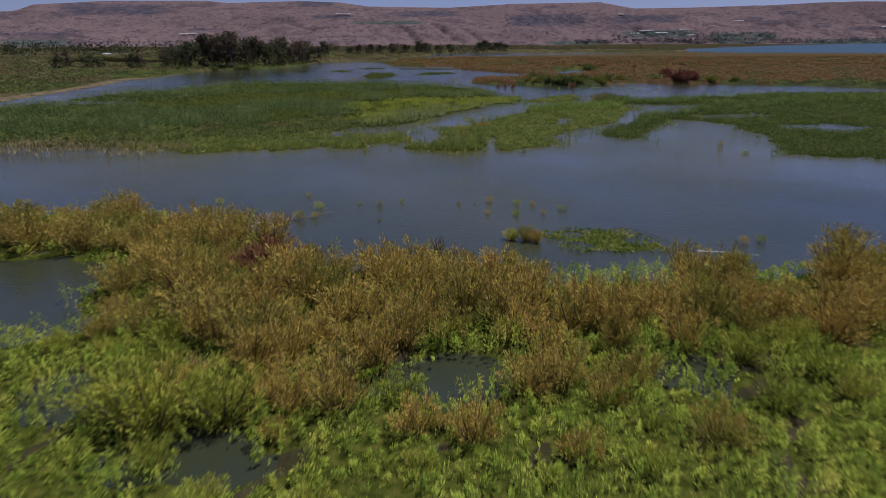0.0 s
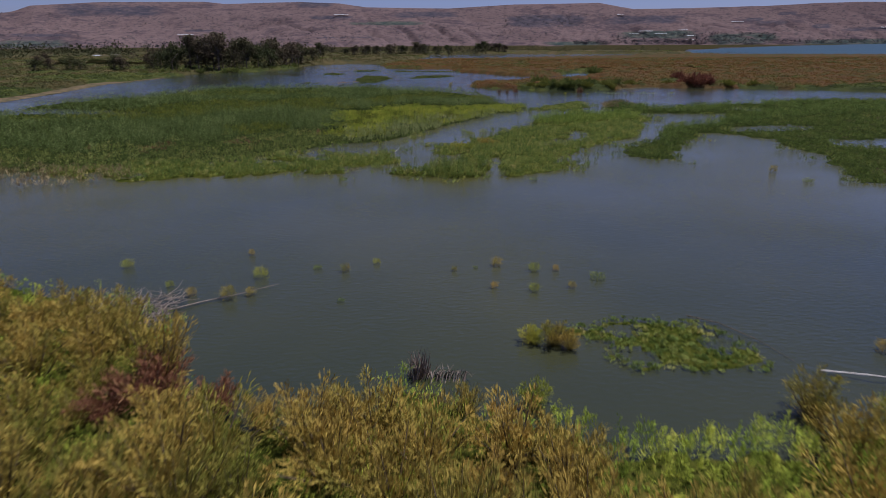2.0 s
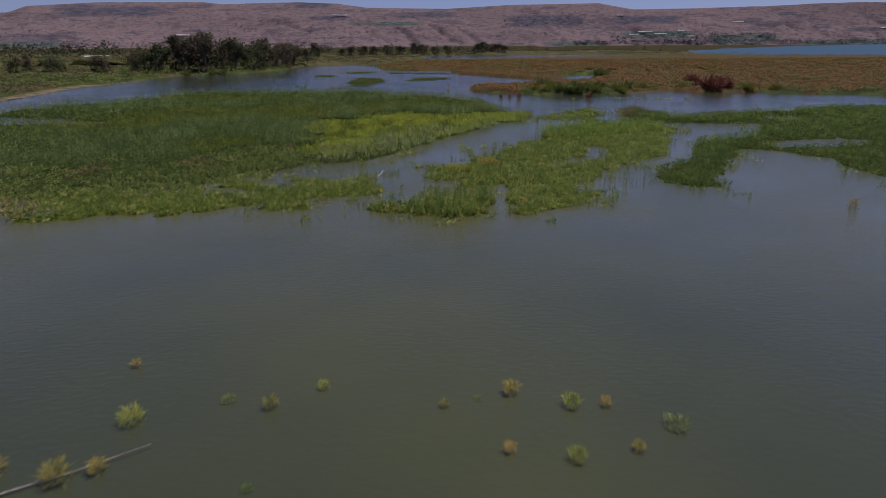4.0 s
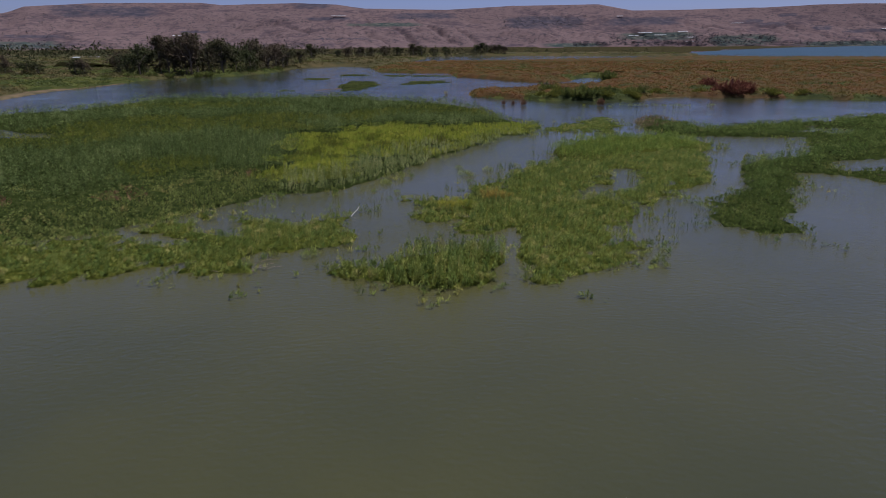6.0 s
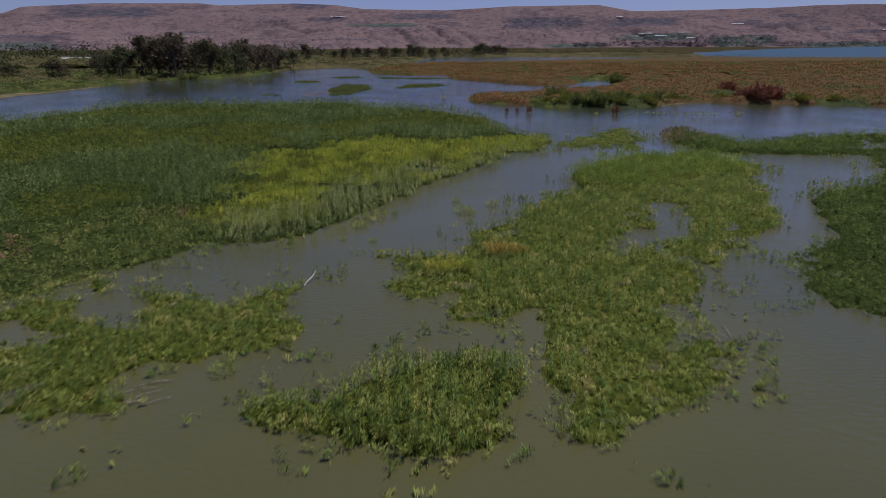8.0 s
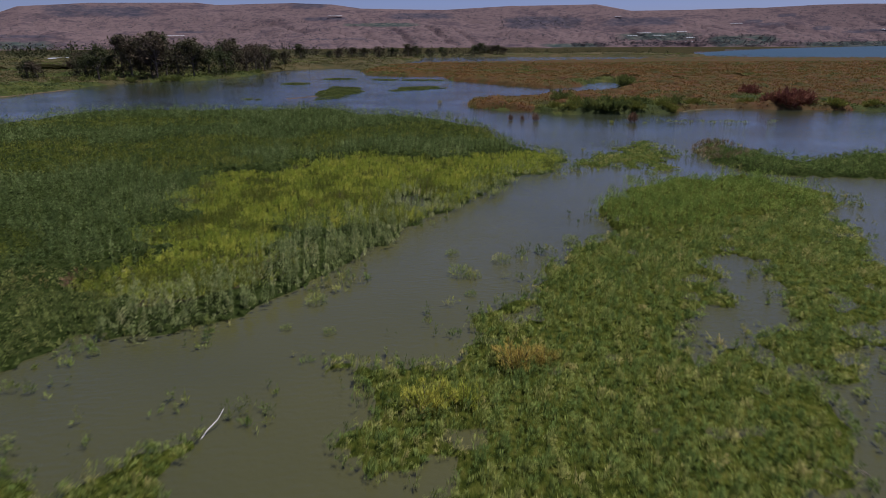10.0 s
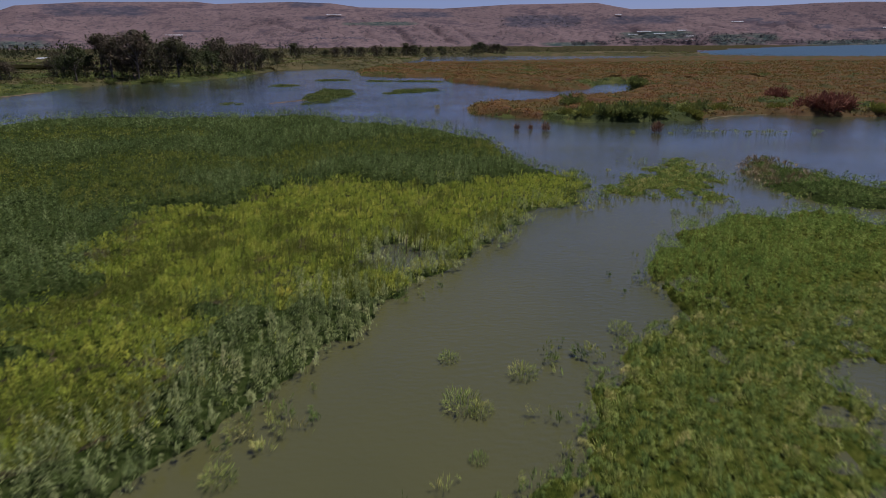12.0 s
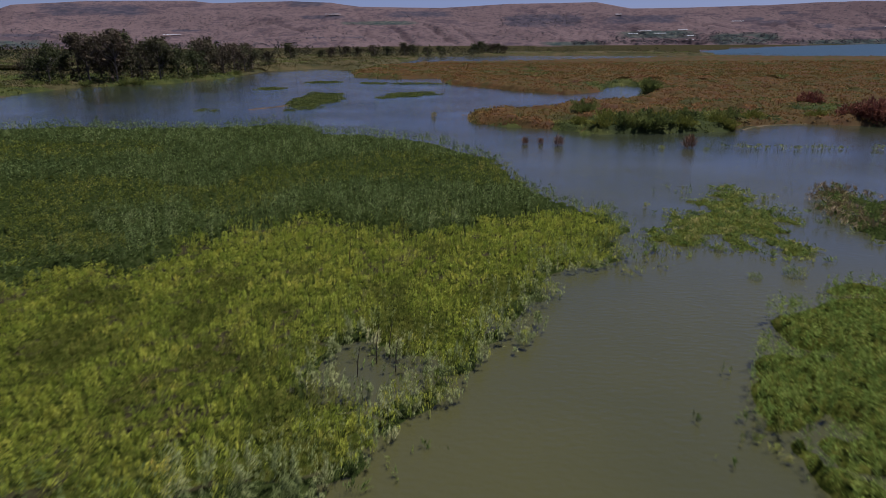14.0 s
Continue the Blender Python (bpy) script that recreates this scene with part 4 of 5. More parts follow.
def low_bed(name, box, polys, holes, label, mat=MAT, dense=17.0, tall=0.8, gap=0.22, lean=(0.4, 0.22), tall_zone=None, ragged=0.6, leaf=0.46, tall_height=1.5, wide=0.036, clump=0.62, grow=0.0):
    x, y = scatter(box, rng, dense)
    d = land(x, y, polys, holes) + grow + (vnoise(x, y, 0.8, 52) - 0.5) * ragged + (vnoise(x, y, 2.4, 56) - 0.55) * ragged * 2.5
    h = tall * (0.45 + 0.8 * vnoise(x, y, 2.6, 51) + 0.35 * vnoise(x, y, 0.8, 50)) * np.clip(0.5 + d / 2.5, 0.35, 1)
    keep = (d > 0) & (vnoise(x, y, 0.9, 57) > 0.12) & (vnoise(x, y, 1.5, 53) > gap * np.clip(1.4 - d / 4, 0.25, 1.4))
    zone = np.zeros(len(x), bool)
    if tall_zone:
        zone = inside(tall_zone, x, y) + (vnoise(x, y, 3.0, 54) - 0.5) * 3 > 0
        s = keep & zone
        stuff(stand("reed_bed", x[s], y[s], 0.05, tall_height * (0.75 + 0.5 * vnoise(x[s], y[s], 3.0, 55)), rng, GREEN_REED if mat is MAT else ISLAND_REED, 14, 0.27, 0.037, low=0.15, spread=0.7, droop=0.5, clump=0.8), "tall leafy green reeds on the marsh island", "reeds")
    def bed_depth(x, y):
        d = land(x, y, polys, holes) + grow + (vnoise(x, y, 0.8, 52) - 0.5) * ragged + (vnoise(x, y, 2.4, 56) - 0.55) * ragged * 2.5
        open_water = vnoise(x, y, 1.5, 53) < 0.06 + gap * np.clip(1.4 - d / 4, 0.25, 1.4)
        return np.where(open_water, -0.5, d)

    def bed_top(x, y):
        low_top = np.full(np.shape(x), tall * 0.32)
        return np.where(inside(tall_zone, x, y) > 0, tall_height * 0.45, low_top) if tall_zone else low_top

    stuff(underlay(name, box, 0.6 if box[2] - box[0] < 70 else 1.0, HERB_LITTER_SHADE if mat is MAT else REED_LITTER_SHADE, bed_top, bed_depth, clump), "matted lower growth of a marsh plant bed, coloured dark for gap shade", "marsh plants")
    s = keep & ~zone
    return stuff(stand(name, x[s], y[s], 0.02, h[s], rng, mat, 13, leaf * 0.62, wide * 0.88, low=0.1, spread=0.45, droop=0.3, lean=lean, clump=clump), label, "marsh plants")


low_bed("marsh_mat", (-50, 80, -3, 104), [FRONT_MAT], MAT_POOLS, "low green plant mat floating before the reeds", MAT, gap=0.26, ragged=0.9, grow=0.3)
low_bed("marsh_islet", (-8, 82, 9, 92), [ISLET], (), "bushy green reed islet in open water", MAT, 26.0, 1.6, 0.0, (0.15, 0.05), leaf=0.46, wide=0.05)
low_bed("marsh_island", (-4, 82, 46, 150), [MIDDLE], MIDDLE_GAPS, "low green marsh plants on a ragged island", MAT, 17.0, 0.85, 0.16, (0.45, 0.25), TALL_MIDDLE, ragged=0.9, grow=0.5)
low_bed("marsh_island", (22, 74, 162, 182), [RIGHT], RIGHT_PONDS, "green reeds and low marsh plants on a broad island", GREEN, 14.0, 0.9, 0.14, (0.2, 0.05), RIGHT_TALL, leaf=0.36, wide=0.048)
low_bed("marsh_islet", (20, 150, 40, 178), [BAR], (), "low bright green plant islet in the channel", MAT, 36.0, 0.42, 0.3, leaf=0.26, wide=0.04, ragged=1.3)
for k, p in enumerate(SMALL_ISLETS):
    xs, ys = [a for a, b in p], [b for a, b in p]
    low_bed("marsh_islet", (min(xs) - 2, min(ys) - 2, max(xs) + 2, max(ys) + 2), [p], (), "small far islet of green reeds", FIELD_GREEN, 60.0, 0.36, 0.34, leaf=0.24, wide=0.042, ragged=1.4)

# thin stalks standing in the shallows round the beds
x, y = scatter((-40, 80, 60, 176), rng, 13.0)
d = land(x, y, LANDS[1:7], NOTCHES + MIDDLE_GAPS)
sel = (d < 0.3) & (d > -3.2) & (vnoise(x, y, 1.3, 61) > 0.61 - d * 0.05) & (vnoise(x, y, 7.0, 62) > 0.35)
stuff(stand("emergent_stalks", x[sel], y[sel], -0.05, 0.35 + 0.5 * rng.random(sel.sum()), rng, MAT, 6, 0.36, 0.038, low=0.0, spread=0.45, droop=0.25), "sparse green stalks standing in shallow water", "marsh plants")
# the ragged patch of water plants off the near bank
PATCH = [(7.5, 44.5), (10, 46.3), (11.5, 46.7), (15, 46.3), (16, 44.2), (17, 43), (16.5, 40.8), (13, 40.2), (12, 41), (10, 41.5), (9, 43)]
low_bed("floating_plants", (5, 38, 20, 49), [PATCH], (), "ragged green patch of floating water plants", MAT, 17.0, 0.34, 0.32)

# ---- the far fields ----
def clumps(name, x, y, size, mat, rng, per=70, leaf=0.55, slim=0.42, tall=1.05):
    """Many rounded crowns as one mesh of leaves."""
    n = len(x)
    d = rng.normal(0, 1, (n * per, 3))
    d /= np.linalg.norm(d, axis=1)[:, None]
    d[:, 2] = np.abs(d[:, 2])
    R = np.repeat(size, per)
    P = np.stack((np.repeat(x, per), np.repeat(y, per), np.full(n * per, 0.0)), 1) + d * (R * rng.uniform(0.5, 1.0, n * per))[:, None] * np.array((1.0, 1.0, tall))
    way = d * 0.8 + rng.normal(0, 0.4, d.shape) + np.array((0, 0, 0.5))
    way /= np.linalg.norm(way, axis=1)[:, None]
    L = np.clip(R * leaf, 0.25, 3.0) * rng.uniform(0.6, 1.3, n * per)
    v, q = kites(P, way, L, L * slim, rng.uniform(0, 0.2, n * per), rng)
    return mesh_object(name, v, q, mat, tone=np.repeat(rng.random(n), 4 * per))


def field_depth(x, y):
    return land(x, y, [FIELD_LAND])


def field_green(x, y):
    return vnoise(x, y, 24.0, 71) * 0.8 + 0.26 * np.clip(1 - field_depth(x, y) / 12, 0, 1) + 0.5 * (vnoise(x, y, 6.0, 99) - 0.5)


def canopy(x, y, size):
    """The uneven top of a shrubbery: its height, from 0 to about 1, from single crowns, the shoots in them and taller groups, and a number for each crown."""
    def crown(width, seed):
        wx = x + (vnoise(x, y, width * 0.6, seed + 5) - 0.5) * width * 0.9
        wy = y + (vnoise(x, y, width * 0.6, seed + 6) - 0.5) * width * 0.9
        d, ox, oy, own = cells(wx, wy, width, seed)
        return (0.3 + 0.7 * own) * np.sqrt(np.clip(1 - (1.4 * d) ** 2, 0, 1)), own

    big, own = crown(size, 85)
    return (0.12 + 0.68 * big + 0.22 * crown(size * 0.45, 87)[0]) * (0.6 + 0.7 * vnoise(x, y, size * 3.5, 88)), (own * 5.17) % 1.0


def scrub_canopy(box, step, depth, top, size, mat, label):
    """A closed canopy of rounded shrubs with creases between them; its darker colour stands in for the shade under the
    sprays.
    """
    x0, y0, x1, y1 = box
    ax, ay = np.arange(x0, x1 + step, step), np.arange(y0, y1 + step, step)
    X, Y = (a.ravel() for a in np.meshgrid(ax, ay))
    X, Y = X + (vnoise(X, Y, step * 0.7, 81) - 0.5) * step * 0.8, Y + (vnoise(X, Y, step * 0.7, 82) - 0.5) * step * 0.8
    d = depth(X, Y)
    lump, own = canopy(X, Y, size)
    Z = np.clip(np.minimum(d * 0.8, top * lump), -0.3, None) + (vnoise(X, Y, step * 1.1, 83) - 0.5) * 0.12 * top
    q = grid_faces(len(ax), len(ay))
    q = q[(Z[q] > -0.1).any(1) & (np.abs(X[q[:, 0]] - 4) < 40 + 0.84 * np.maximum(Y[q[:, 0]], 0))]
    used_v, back = np.unique(q, return_inverse=True)
    return stuff(smooth(mesh_object("marsh_scrub", np.stack((X, Y, Z), 1)[used_v], back.reshape(-1, 4), mat, tone=own[used_v])), label, "scrub")


def scrub_leaves(box, dense, depth, top, size, mats, green, leaf, label):
    """The sprays that stand out of a canopy, one object for each colour."""
    x, y = scatter(box, rng, dense)
    ok = depth(x, y) > 0.2
    x, y = np.repeat(x[ok], 4), np.repeat(y[ok], 4)
    S = reach(x, y)
    x, y = x + rng.normal(0, 0.12, len(x)) * S, y + rng.normal(0, 0.12, len(x)) * S
    lump, own = canopy(x, y, size)
    ok = lump > rng.uniform(0.16, 0.42, len(x))
    x, y, S, lump, own = x[ok], y[ok], S[ok], lump[ok], own[ok]
    z = np.minimum(np.maximum(depth(x, y), 0.1) * 0.8, top * lump) * rng.uniform(0.75, 1.05, len(x))
    way = np.stack((rng.normal(0, 0.5, len(x)), rng.normal(0, 0.5, len(x)), rng.uniform(0.1, 1.2, len(x))), 1)
    way /= np.linalg.norm(way, axis=1)[:, None]
    L = leaf * S ** 0.45 * rng.uniform(0.6, 1.3, len(x))
    kind = green(x, y) + rng.normal(0, 0.04, len(x)) > 0.66
    for pick, mat, word in ((~kind, mats[0], "rust-brown"), (kind, mats[1], "green")):
        v, q = kites(np.stack((x, y, z), 1)[pick], way[pick], L[pick], L[pick] * rng.uniform(0.5, 0.9, pick.sum()), rng.uniform(0, 0.2, pick.sum()), rng)
        stuff(mesh_object("marsh_scrub", v, q, mat, tone=np.repeat(own[pick], 4)), word + " " + label, "scrub")


FAR_FIELD = (5, 165, 280, 350)
scrub_canopy(FAR_FIELD, 0.85, lambda x, y: np.where(field_green(x, y) > 0.68, -9, field_depth(x, y)), 2.3, 4.0, FIELD_SHADE, "shade-dark core of the rust-brown tamarisk scrub covering the far marsh")
scrub_canopy(FAR_FIELD, 0.9, lambda x, y: np.where(field_green(x, y) < 0.66, -9, field_depth(x, y)), 2.0, 4.0, GREEN_SHADE, "shade-dark core of the green scrub along the far marsh shore")
scrub_leaves(FAR_FIELD, 40.0, field_depth, 2.3, 4.0, (FIELD, FIELD_GREEN), field_green, 0.22, "sprays of the low scrub on the far marsh")
scrub_canopy((-50, 350, 560, 780), 2.6, field_depth, 2.4, 5.0, FIELD_SHADE, "shade-dark core of the rust-brown scrub on the far marsh flats")
scrub_leaves((-50, 350, 560, 560), 60.0, field_depth, 2.4, 5.0, (FIELD, FIELD_GREEN), field_green, 0.24, "sprays of the scrub on the far flats")


def bank_depth(x, y):
    return land(x, y, [BANK]) - np.where(y < 270, 8.0, 3.0)


def bank_green(x, y):
    return vnoise(x, y, 34.0, 75) * 0.75 + 0.4 * vnoise(x, y, 9.0, 76)


scrub_canopy((-440, 105, -30, 470), 1.9, lambda x, y: np.where(bank_green(x, y) < 0.6, bank_depth(x, y), -9), 1.7, 4.2, BANK_SHADE, "shade-dark core of the olive-brown scrub and dry grass on the far bank")
scrub_canopy((-440, 105, -30, 470), 1.9, lambda x, y: np.where(bank_green(x, y) > 0.58, bank_depth(x, y), -9), 2.0, 4.2, GREEN_SHADE, "shade-dark core of the green bushes covering the far bank")
scrub_leaves((-440, 105, -30, 470), 42.0, bank_depth, 2.0, 4.2, (BANK_LEAF, FIELD_GREEN), bank_green, 0.24, "sprays of the scrub on the far bank")
scrub_canopy((-800, 465, 330, 1010), 5.5, lambda x, y: np.maximum(land(x, y, [BANK, PLAIN]), 0) - 2, 4.0, 14.0, BANK_SHADE, "shade-dark core of the olive-brown scrub on the plain below the hills")
scrub_leaves((-420, 465, 330, 900), 60.0, lambda x, y: land(x, y, [BANK, PLAIN]) - 2, 4.0, 14.0, (BANK_LEAF, FIELD_GREEN), bank_green, 0.26, "sprays of the scrub on the plain")
n = 900
x, y = rng.uniform(-10, 420, n), rng.uniform(640, 900, n)
stuff(clumps("flooded_shrubs", x, y, 0.8 + 1.1 * rng.random(n), BANK_LEAF, rng, 14, 0.4), "dark shrubs standing in far flooded ground", "scrub")
n = 3000
y = 840 + 1700 * rng.random(n) ** 2.2
x = rng.uniform(-0.8, 0.3, n) * y
ok = (land(x, y, [PLAIN]) > 3) & (x < 380)
stuff(clumps("plain_scrub", x[ok], y[ok], 1.4 + 2.4 * rng.random(ok.sum()), BANK_LEAF, rng, 9, 0.35, 0.8), "olive scrub on the plain below the hills", "scrub")


# ---- trees ----
def tree(seed, height, radius, per):
    rng = np.random.default_rng(seed)
    root = new("eucalyptus_tree")
    limbs, ends = [tube([(0, 0, -0.3), (0.2, 0.1, height * 0.3), (0.1, 0.3, height * 0.62), (0, 0.2, height * 0.85)], [0.5, 0.38, 0.24, 0.08], 7)], []
    for k in range(11):
        a, h0 = rng.uniform(0, 6.283), height * rng.uniform(0.18, 0.6)
        r = radius * rng.uniform(0.45, 0.95)
        e = (r * math.cos(a), r * math.sin(a), min(h0 + height * rng.uniform(0.15, 0.4), height * 0.95))
        limbs.append(tube([(0.1, 0.1, h0), (e[0] * 0.5, e[1] * 0.5, (h0 + e[2]) / 2 + 0.6), e], [0.18, 0.12, 0.04], 5))
        ends.append(e)
    v, q = join(limbs)
    mesh_object("trunk", v, q, BARK, root)
    C = []
    for e in ends + [(0, 0, height * 0.9), (radius * 0.25, 0, height * 0.8)]:
        for j in range(3):
            C.append(np.array(e) + rng.normal(0, radius * 0.17, 3))
    for j in range(9):
        a, r = rng.uniform(0, 6.283), radius * rng.uniform(0.3, 0.8)
        C.append(np.array((r * math.cos(a), r * math.sin(a), height * rng.uniform(0.16, 0.5))))
    C = np.array(C)
    d = rng.normal(0, 1, (len(C) * per, 3))
    d /= np.linalg.norm(d, axis=1)[:, None]
    R = np.repeat(rng.uniform(0.24, 0.46, len(C)) * radius, per)
    P = np.repeat(C, per, 0) + d * (R * rng.uniform(0.3, 1, len(R)))[:, None]
    P[:, 2] = np.clip(P[:, 2], 0.3, height)
    way = d * 0.5 + rng.normal(0, 0.5, d.shape) - np.array((0, 0, 0.25))
    way /= np.linalg.norm(way, axis=1)[:, None]
    L = rng.uniform(0.3, 0.75, len(P))
    outer = kites(P, way, L, L * 0.6, rng.uniform(0, 0.3, len(P)), rng)
    core = np.repeat(C, 5, 0) + rng.normal(0, radius * 0.1, (len(C) * 5, 3))
    core[:, 2] = np.clip(core[:, 2], 1.0, height * 0.95)
    turn = rng.normal(0, 1, core.shape)
    turn /= np.linalg.norm(turn, axis=1)[:, None]
    v, q = join([outer, kites(core, turn, np.full(len(core), radius * 0.22), np.full(len(core), radius * 0.2), np.full(len(core), 0.1), rng)])
    mesh_object("crown", v, q, TREE, root)
    return tagged(root, "dark olive eucalyptus tree with a broad uneven crown", "tree", "trees on the far bank")


trees = [tree(50, 20, 8.0, 95), tree(51, 17, 7.0, 85), tree(52, 21, 7.0, 95), tree(53, 13, 6.4, 60)]
spots = [(-157, 362, 3, 0.9), (-150, 366, 3, 0.8), (-146, 352, 1, 1.0), (-140, 362, 2, 1.0), (-134, 358, 0, 1.05), (-128, 364, 2, 1.08), (-123, 358, 0, 1.1), (-117, 366, 1, 1.05), (-112, 372, 0, 0.95), (-107, 378, 1, 0.95), (-103, 390, 3, 1.0), (-104, 402, 0, 0.9),
         (-99, 412, 1, 0.9), (-99, 428, 0, 0.85), (-99, 446, 1, 0.95), (-101, 466, 2, 0.8), (-98, 490, 3, 0.9), (-120, 392, 0, 1.0), (-130, 384, 2, 1.0), (-110, 420, 0, 1.0), (-141, 380, 1, 1.1), (-172, 350, 3, 0.7), (-180, 356, 3, 0.75), (-196, 352, 3, 0.6), (-208, 362, 1, 0.6), (-220, 350, 3, 0.6), (-232, 380, 1, 0.7), (-166, 372, 1, 0.8),
         (-131, 690, 3, 1.30), (-103, 690, 3, 0.8), (-95, 700, 3, 1.0), (-60, 760, 3, 1.1), (-48, 780, 3, 1.0), (-30, 790, 3, 1.30), (-20, 800, 3, 1.1), (-5, 800, 3, 0.9), (-75, 740, 3, 1.0), (-85, 720, 3, 1.04), (10, 830, 3, 1.0),
         (52, 912, 3, 1.10), (60, 915, 3, 1.37), (68, 905, 3, 1.17), (76, 910, 3, 1.10), (84, 912, 3, 1.17), (92, 915, 3, 0.9)]
TAN = solid("bare_tan_ground", [(0.35, (0.14, 0.10, 0.065)), (0.65, (0.26, 0.18, 0.115))], 0.4)
for x, y, w, d in ((-108.5, 366, 3.2, 3.0), (-103, 392, 2.6, 3.0), (-121, 352, 2.5, 2.0)):
    ring = [(x + w * math.cos(a) * random.uniform(0.7, 1.2), y + d * math.sin(a) * random.uniform(0.7, 1.2), 0.55) for a in np.linspace(0, 6.283, 13)[:-1]]
    low_ring = [(px + (px - x) * 0.5, py + (py - y) * 0.5, -0.05) for px, py, pz in ring]
    v = ring + low_ring + [(x, y, 0.9)]
    q = [(k, (k + 1) % 12, 12 + (k + 1) % 12, 12 + k) for k in range(12)]
    cap = [(24, (2 * k) % 12, (2 * k + 1) % 12, (2 * k + 2) % 12) for k in range(6)]
    tagged(smooth(mesh_object("bare_mound", v, q + cap, TAN)), "low mound of bare tan earth under the trees", "earth mound", kind="structure")
bank_bush = shrub("bank_bush", 98, 2.4, 2.4, FIELD_GREEN, 12, 90, 0.5, 2.6)
tagged(bank_bush, "light green bush on the far bank by the water", "bush", "bushes on the far bank")
for n, (x, y, sc) in enumerate(((-113, 353, 1.5), (-117, 350, 1.2), (-106, 371, 1.3), (-101, 384, 1.2), (-98, 402, 1.3), (-128, 344, 1.3), (-134, 338, 1.6), (-140, 335, 1.2), (-146, 342, 1.5), (-96, 420, 1.4), (-152, 330, 1.3))):
    (copy_thing(bank_bush, Matrix.Identity(4)) if n else bank_bush).matrix_basis = pose(x, y, 0, 0, 0, x * 31) @ Matrix.Diagonal((sc, sc, sc * 0.85, 1))
placed_first = set()
for x, y, k, s in spots:
    m = pose(x, y, 0, 0, 0, random.uniform(0, 360)) @ Matrix.Scale(s * 0.92, 4)
    if k in placed_first:
        copy_thing(trees[k], Matrix.Identity(4)).matrix_basis = m
    else:
        placed_first.add(k)
        trees[k].matrix_basis = m
def tree_line(n, x0, x1, y0, y1, low, high, label):
    x, y = rng.uniform(x0, x1, n), rng.uniform(y0, y1, n)
    stuff(clumps("far_trees", x, y, low + (high - low) * rng.random(n) ** 1.6, TREE, rng, 46, 0.26, 0.8, 1.5), label, "trees")


tree_line(360, -900, -190, 600, 1000, 6.0, 12.0, "dark belt of trees on the plain behind the bank")
tree_line(60, -300, -130, 560, 760, 3.5, 7.0, "dark trees scattered behind the bank")
tree_line(130, -190, 60, 760, 980, 4.5, 9.0, "dark line of trees across the plain")
tree_line(50, 60, 330, 930, 1100, 3.0, 7.0, "dark line of far trees below the hills")

# ---- small things in the water ----
TUFTS = [(-21.5, 55), (-13.5, 57.5), (-8, 54.5), (-6, 54), (-4, 55.5), (1.5, 54), (3, 54.5), (4.5, 55), (7, 54), (8.5, 54), (11, 52.5), (9, 51), (6.5, 50.5), (4, 51), (-5.5, 49), (-12.5, 49.5), (-11.5, 53), (-11.3, 50), (-19.5, 49.5), (-15, 50), (-17, 51.5),
         (40.5, 86), (41.5, 80.5), (23, 42.6), (24.5, 43)]
SIZES = [0.9, 0.6, 0.7, 0.8, 0.6, 0.5, 0.4, 0.9, 0.9, 0.6, 1.1, 0.6, 0.8, 0.6, 0.5, 1.2, 1.1, 0.8, 1.0, 0.8, 0.6, 1.2, 1.3, 0.9, 0.9]
tuft_kinds = [tuft("marsh_tuft", 70, 0.9, 0.6, TAMARISK_GREEN, 300), tuft("marsh_tuft", 71, 0.6, 0.7, MAT, 300), tuft("marsh_tuft", 72, 1.0, 0.5, TAMARISK, 280)]
for o, w in zip(tuft_kinds, ("olive leafy tuft standing in open water", "green leafy tuft standing in open water", "brownish-green leafy tuft standing in open water")):
    tagged(o, w, "marsh plant", "tufts in the water")
LATER = [(38, 199, 0, 1.0), (44.5, 198.5, 1, 1.0), (26, 148.5, 1, 1.0), (29, 149, 1, 1.6), (4, 240.5, 2, 1.6), (24.5, 140.5, 1, 1.3), (4.5, 122, 1, 1.1), (8, 120.5, 1, 1.5), (5, 118, 1, 1.8),
         (5.8, 117.6, 1, 1.2), (-4, 113.5, 1, 1.4), (5.5, 114.5, 1, 0.8), (-5, 110, 1, 0.7), (-2.5, 109.5, 1, 0.8), (14, 125, 1, 1.4), (-7.6, 89.6, 1, 1.4), (0.6, 91.8, 1, 0.7), (-8.5, 96.5, 1, 1.2), (30, 213, 1, 2.0)]
seen_kind = set()
for (x, y, k, s) in [(a, b, (0, 2, 1, 2)[i % 4], s) for i, ((a, b), s) in enumerate(zip(TUFTS, SIZES))] + LATER:
    m = pose(x, y, 0, 0, 0, random.uniform(0, 360)) @ Matrix.Scale(s, 4)
    if k in seen_kind:
        copy_thing(tuft_kinds[k], Matrix.Identity(4)).matrix_basis = m
    else:
        seen_kind.add(k)
        tuft_kinds[k].matrix_basis = m


def brush(name, seed, box, n, length, mat, lift=0.5):
    """A heap of dead twigs."""
    rng = np.random.default_rng(seed)
    parts = []
    for k in range(n):
        x, y = rng.uniform(box[0], box[2]), rng.uniform(box[1], box[3])
        a, l = rng.uniform(0, 6.283), length * rng.uniform(0.4, 1.2)
        z = rng.uniform(0.02, lift)
        p = [(x, y, z), (x + math.cos(a) * l * 0.5, y + math.sin(a) * l * 0.5, z + rng.uniform(0.0, 0.3)), (x + math.cos(a + 0.3) * l, y + math.sin(a + 0.3) * l, z + rng.uniform(-0.1, 0.35))]
        parts.append(tube(p, [0.022, 0.016, 0.007], 4))
    v, q = join(parts)
    return mesh_object(name, v, q, mat)


tagged(brush("dead_brush", 80, (-19.6, 45.0, -14.8, 49.0), 230, 1.5, DEAD, 0.75), "heap of bleached dead branches on the water's edge", "dead branches")


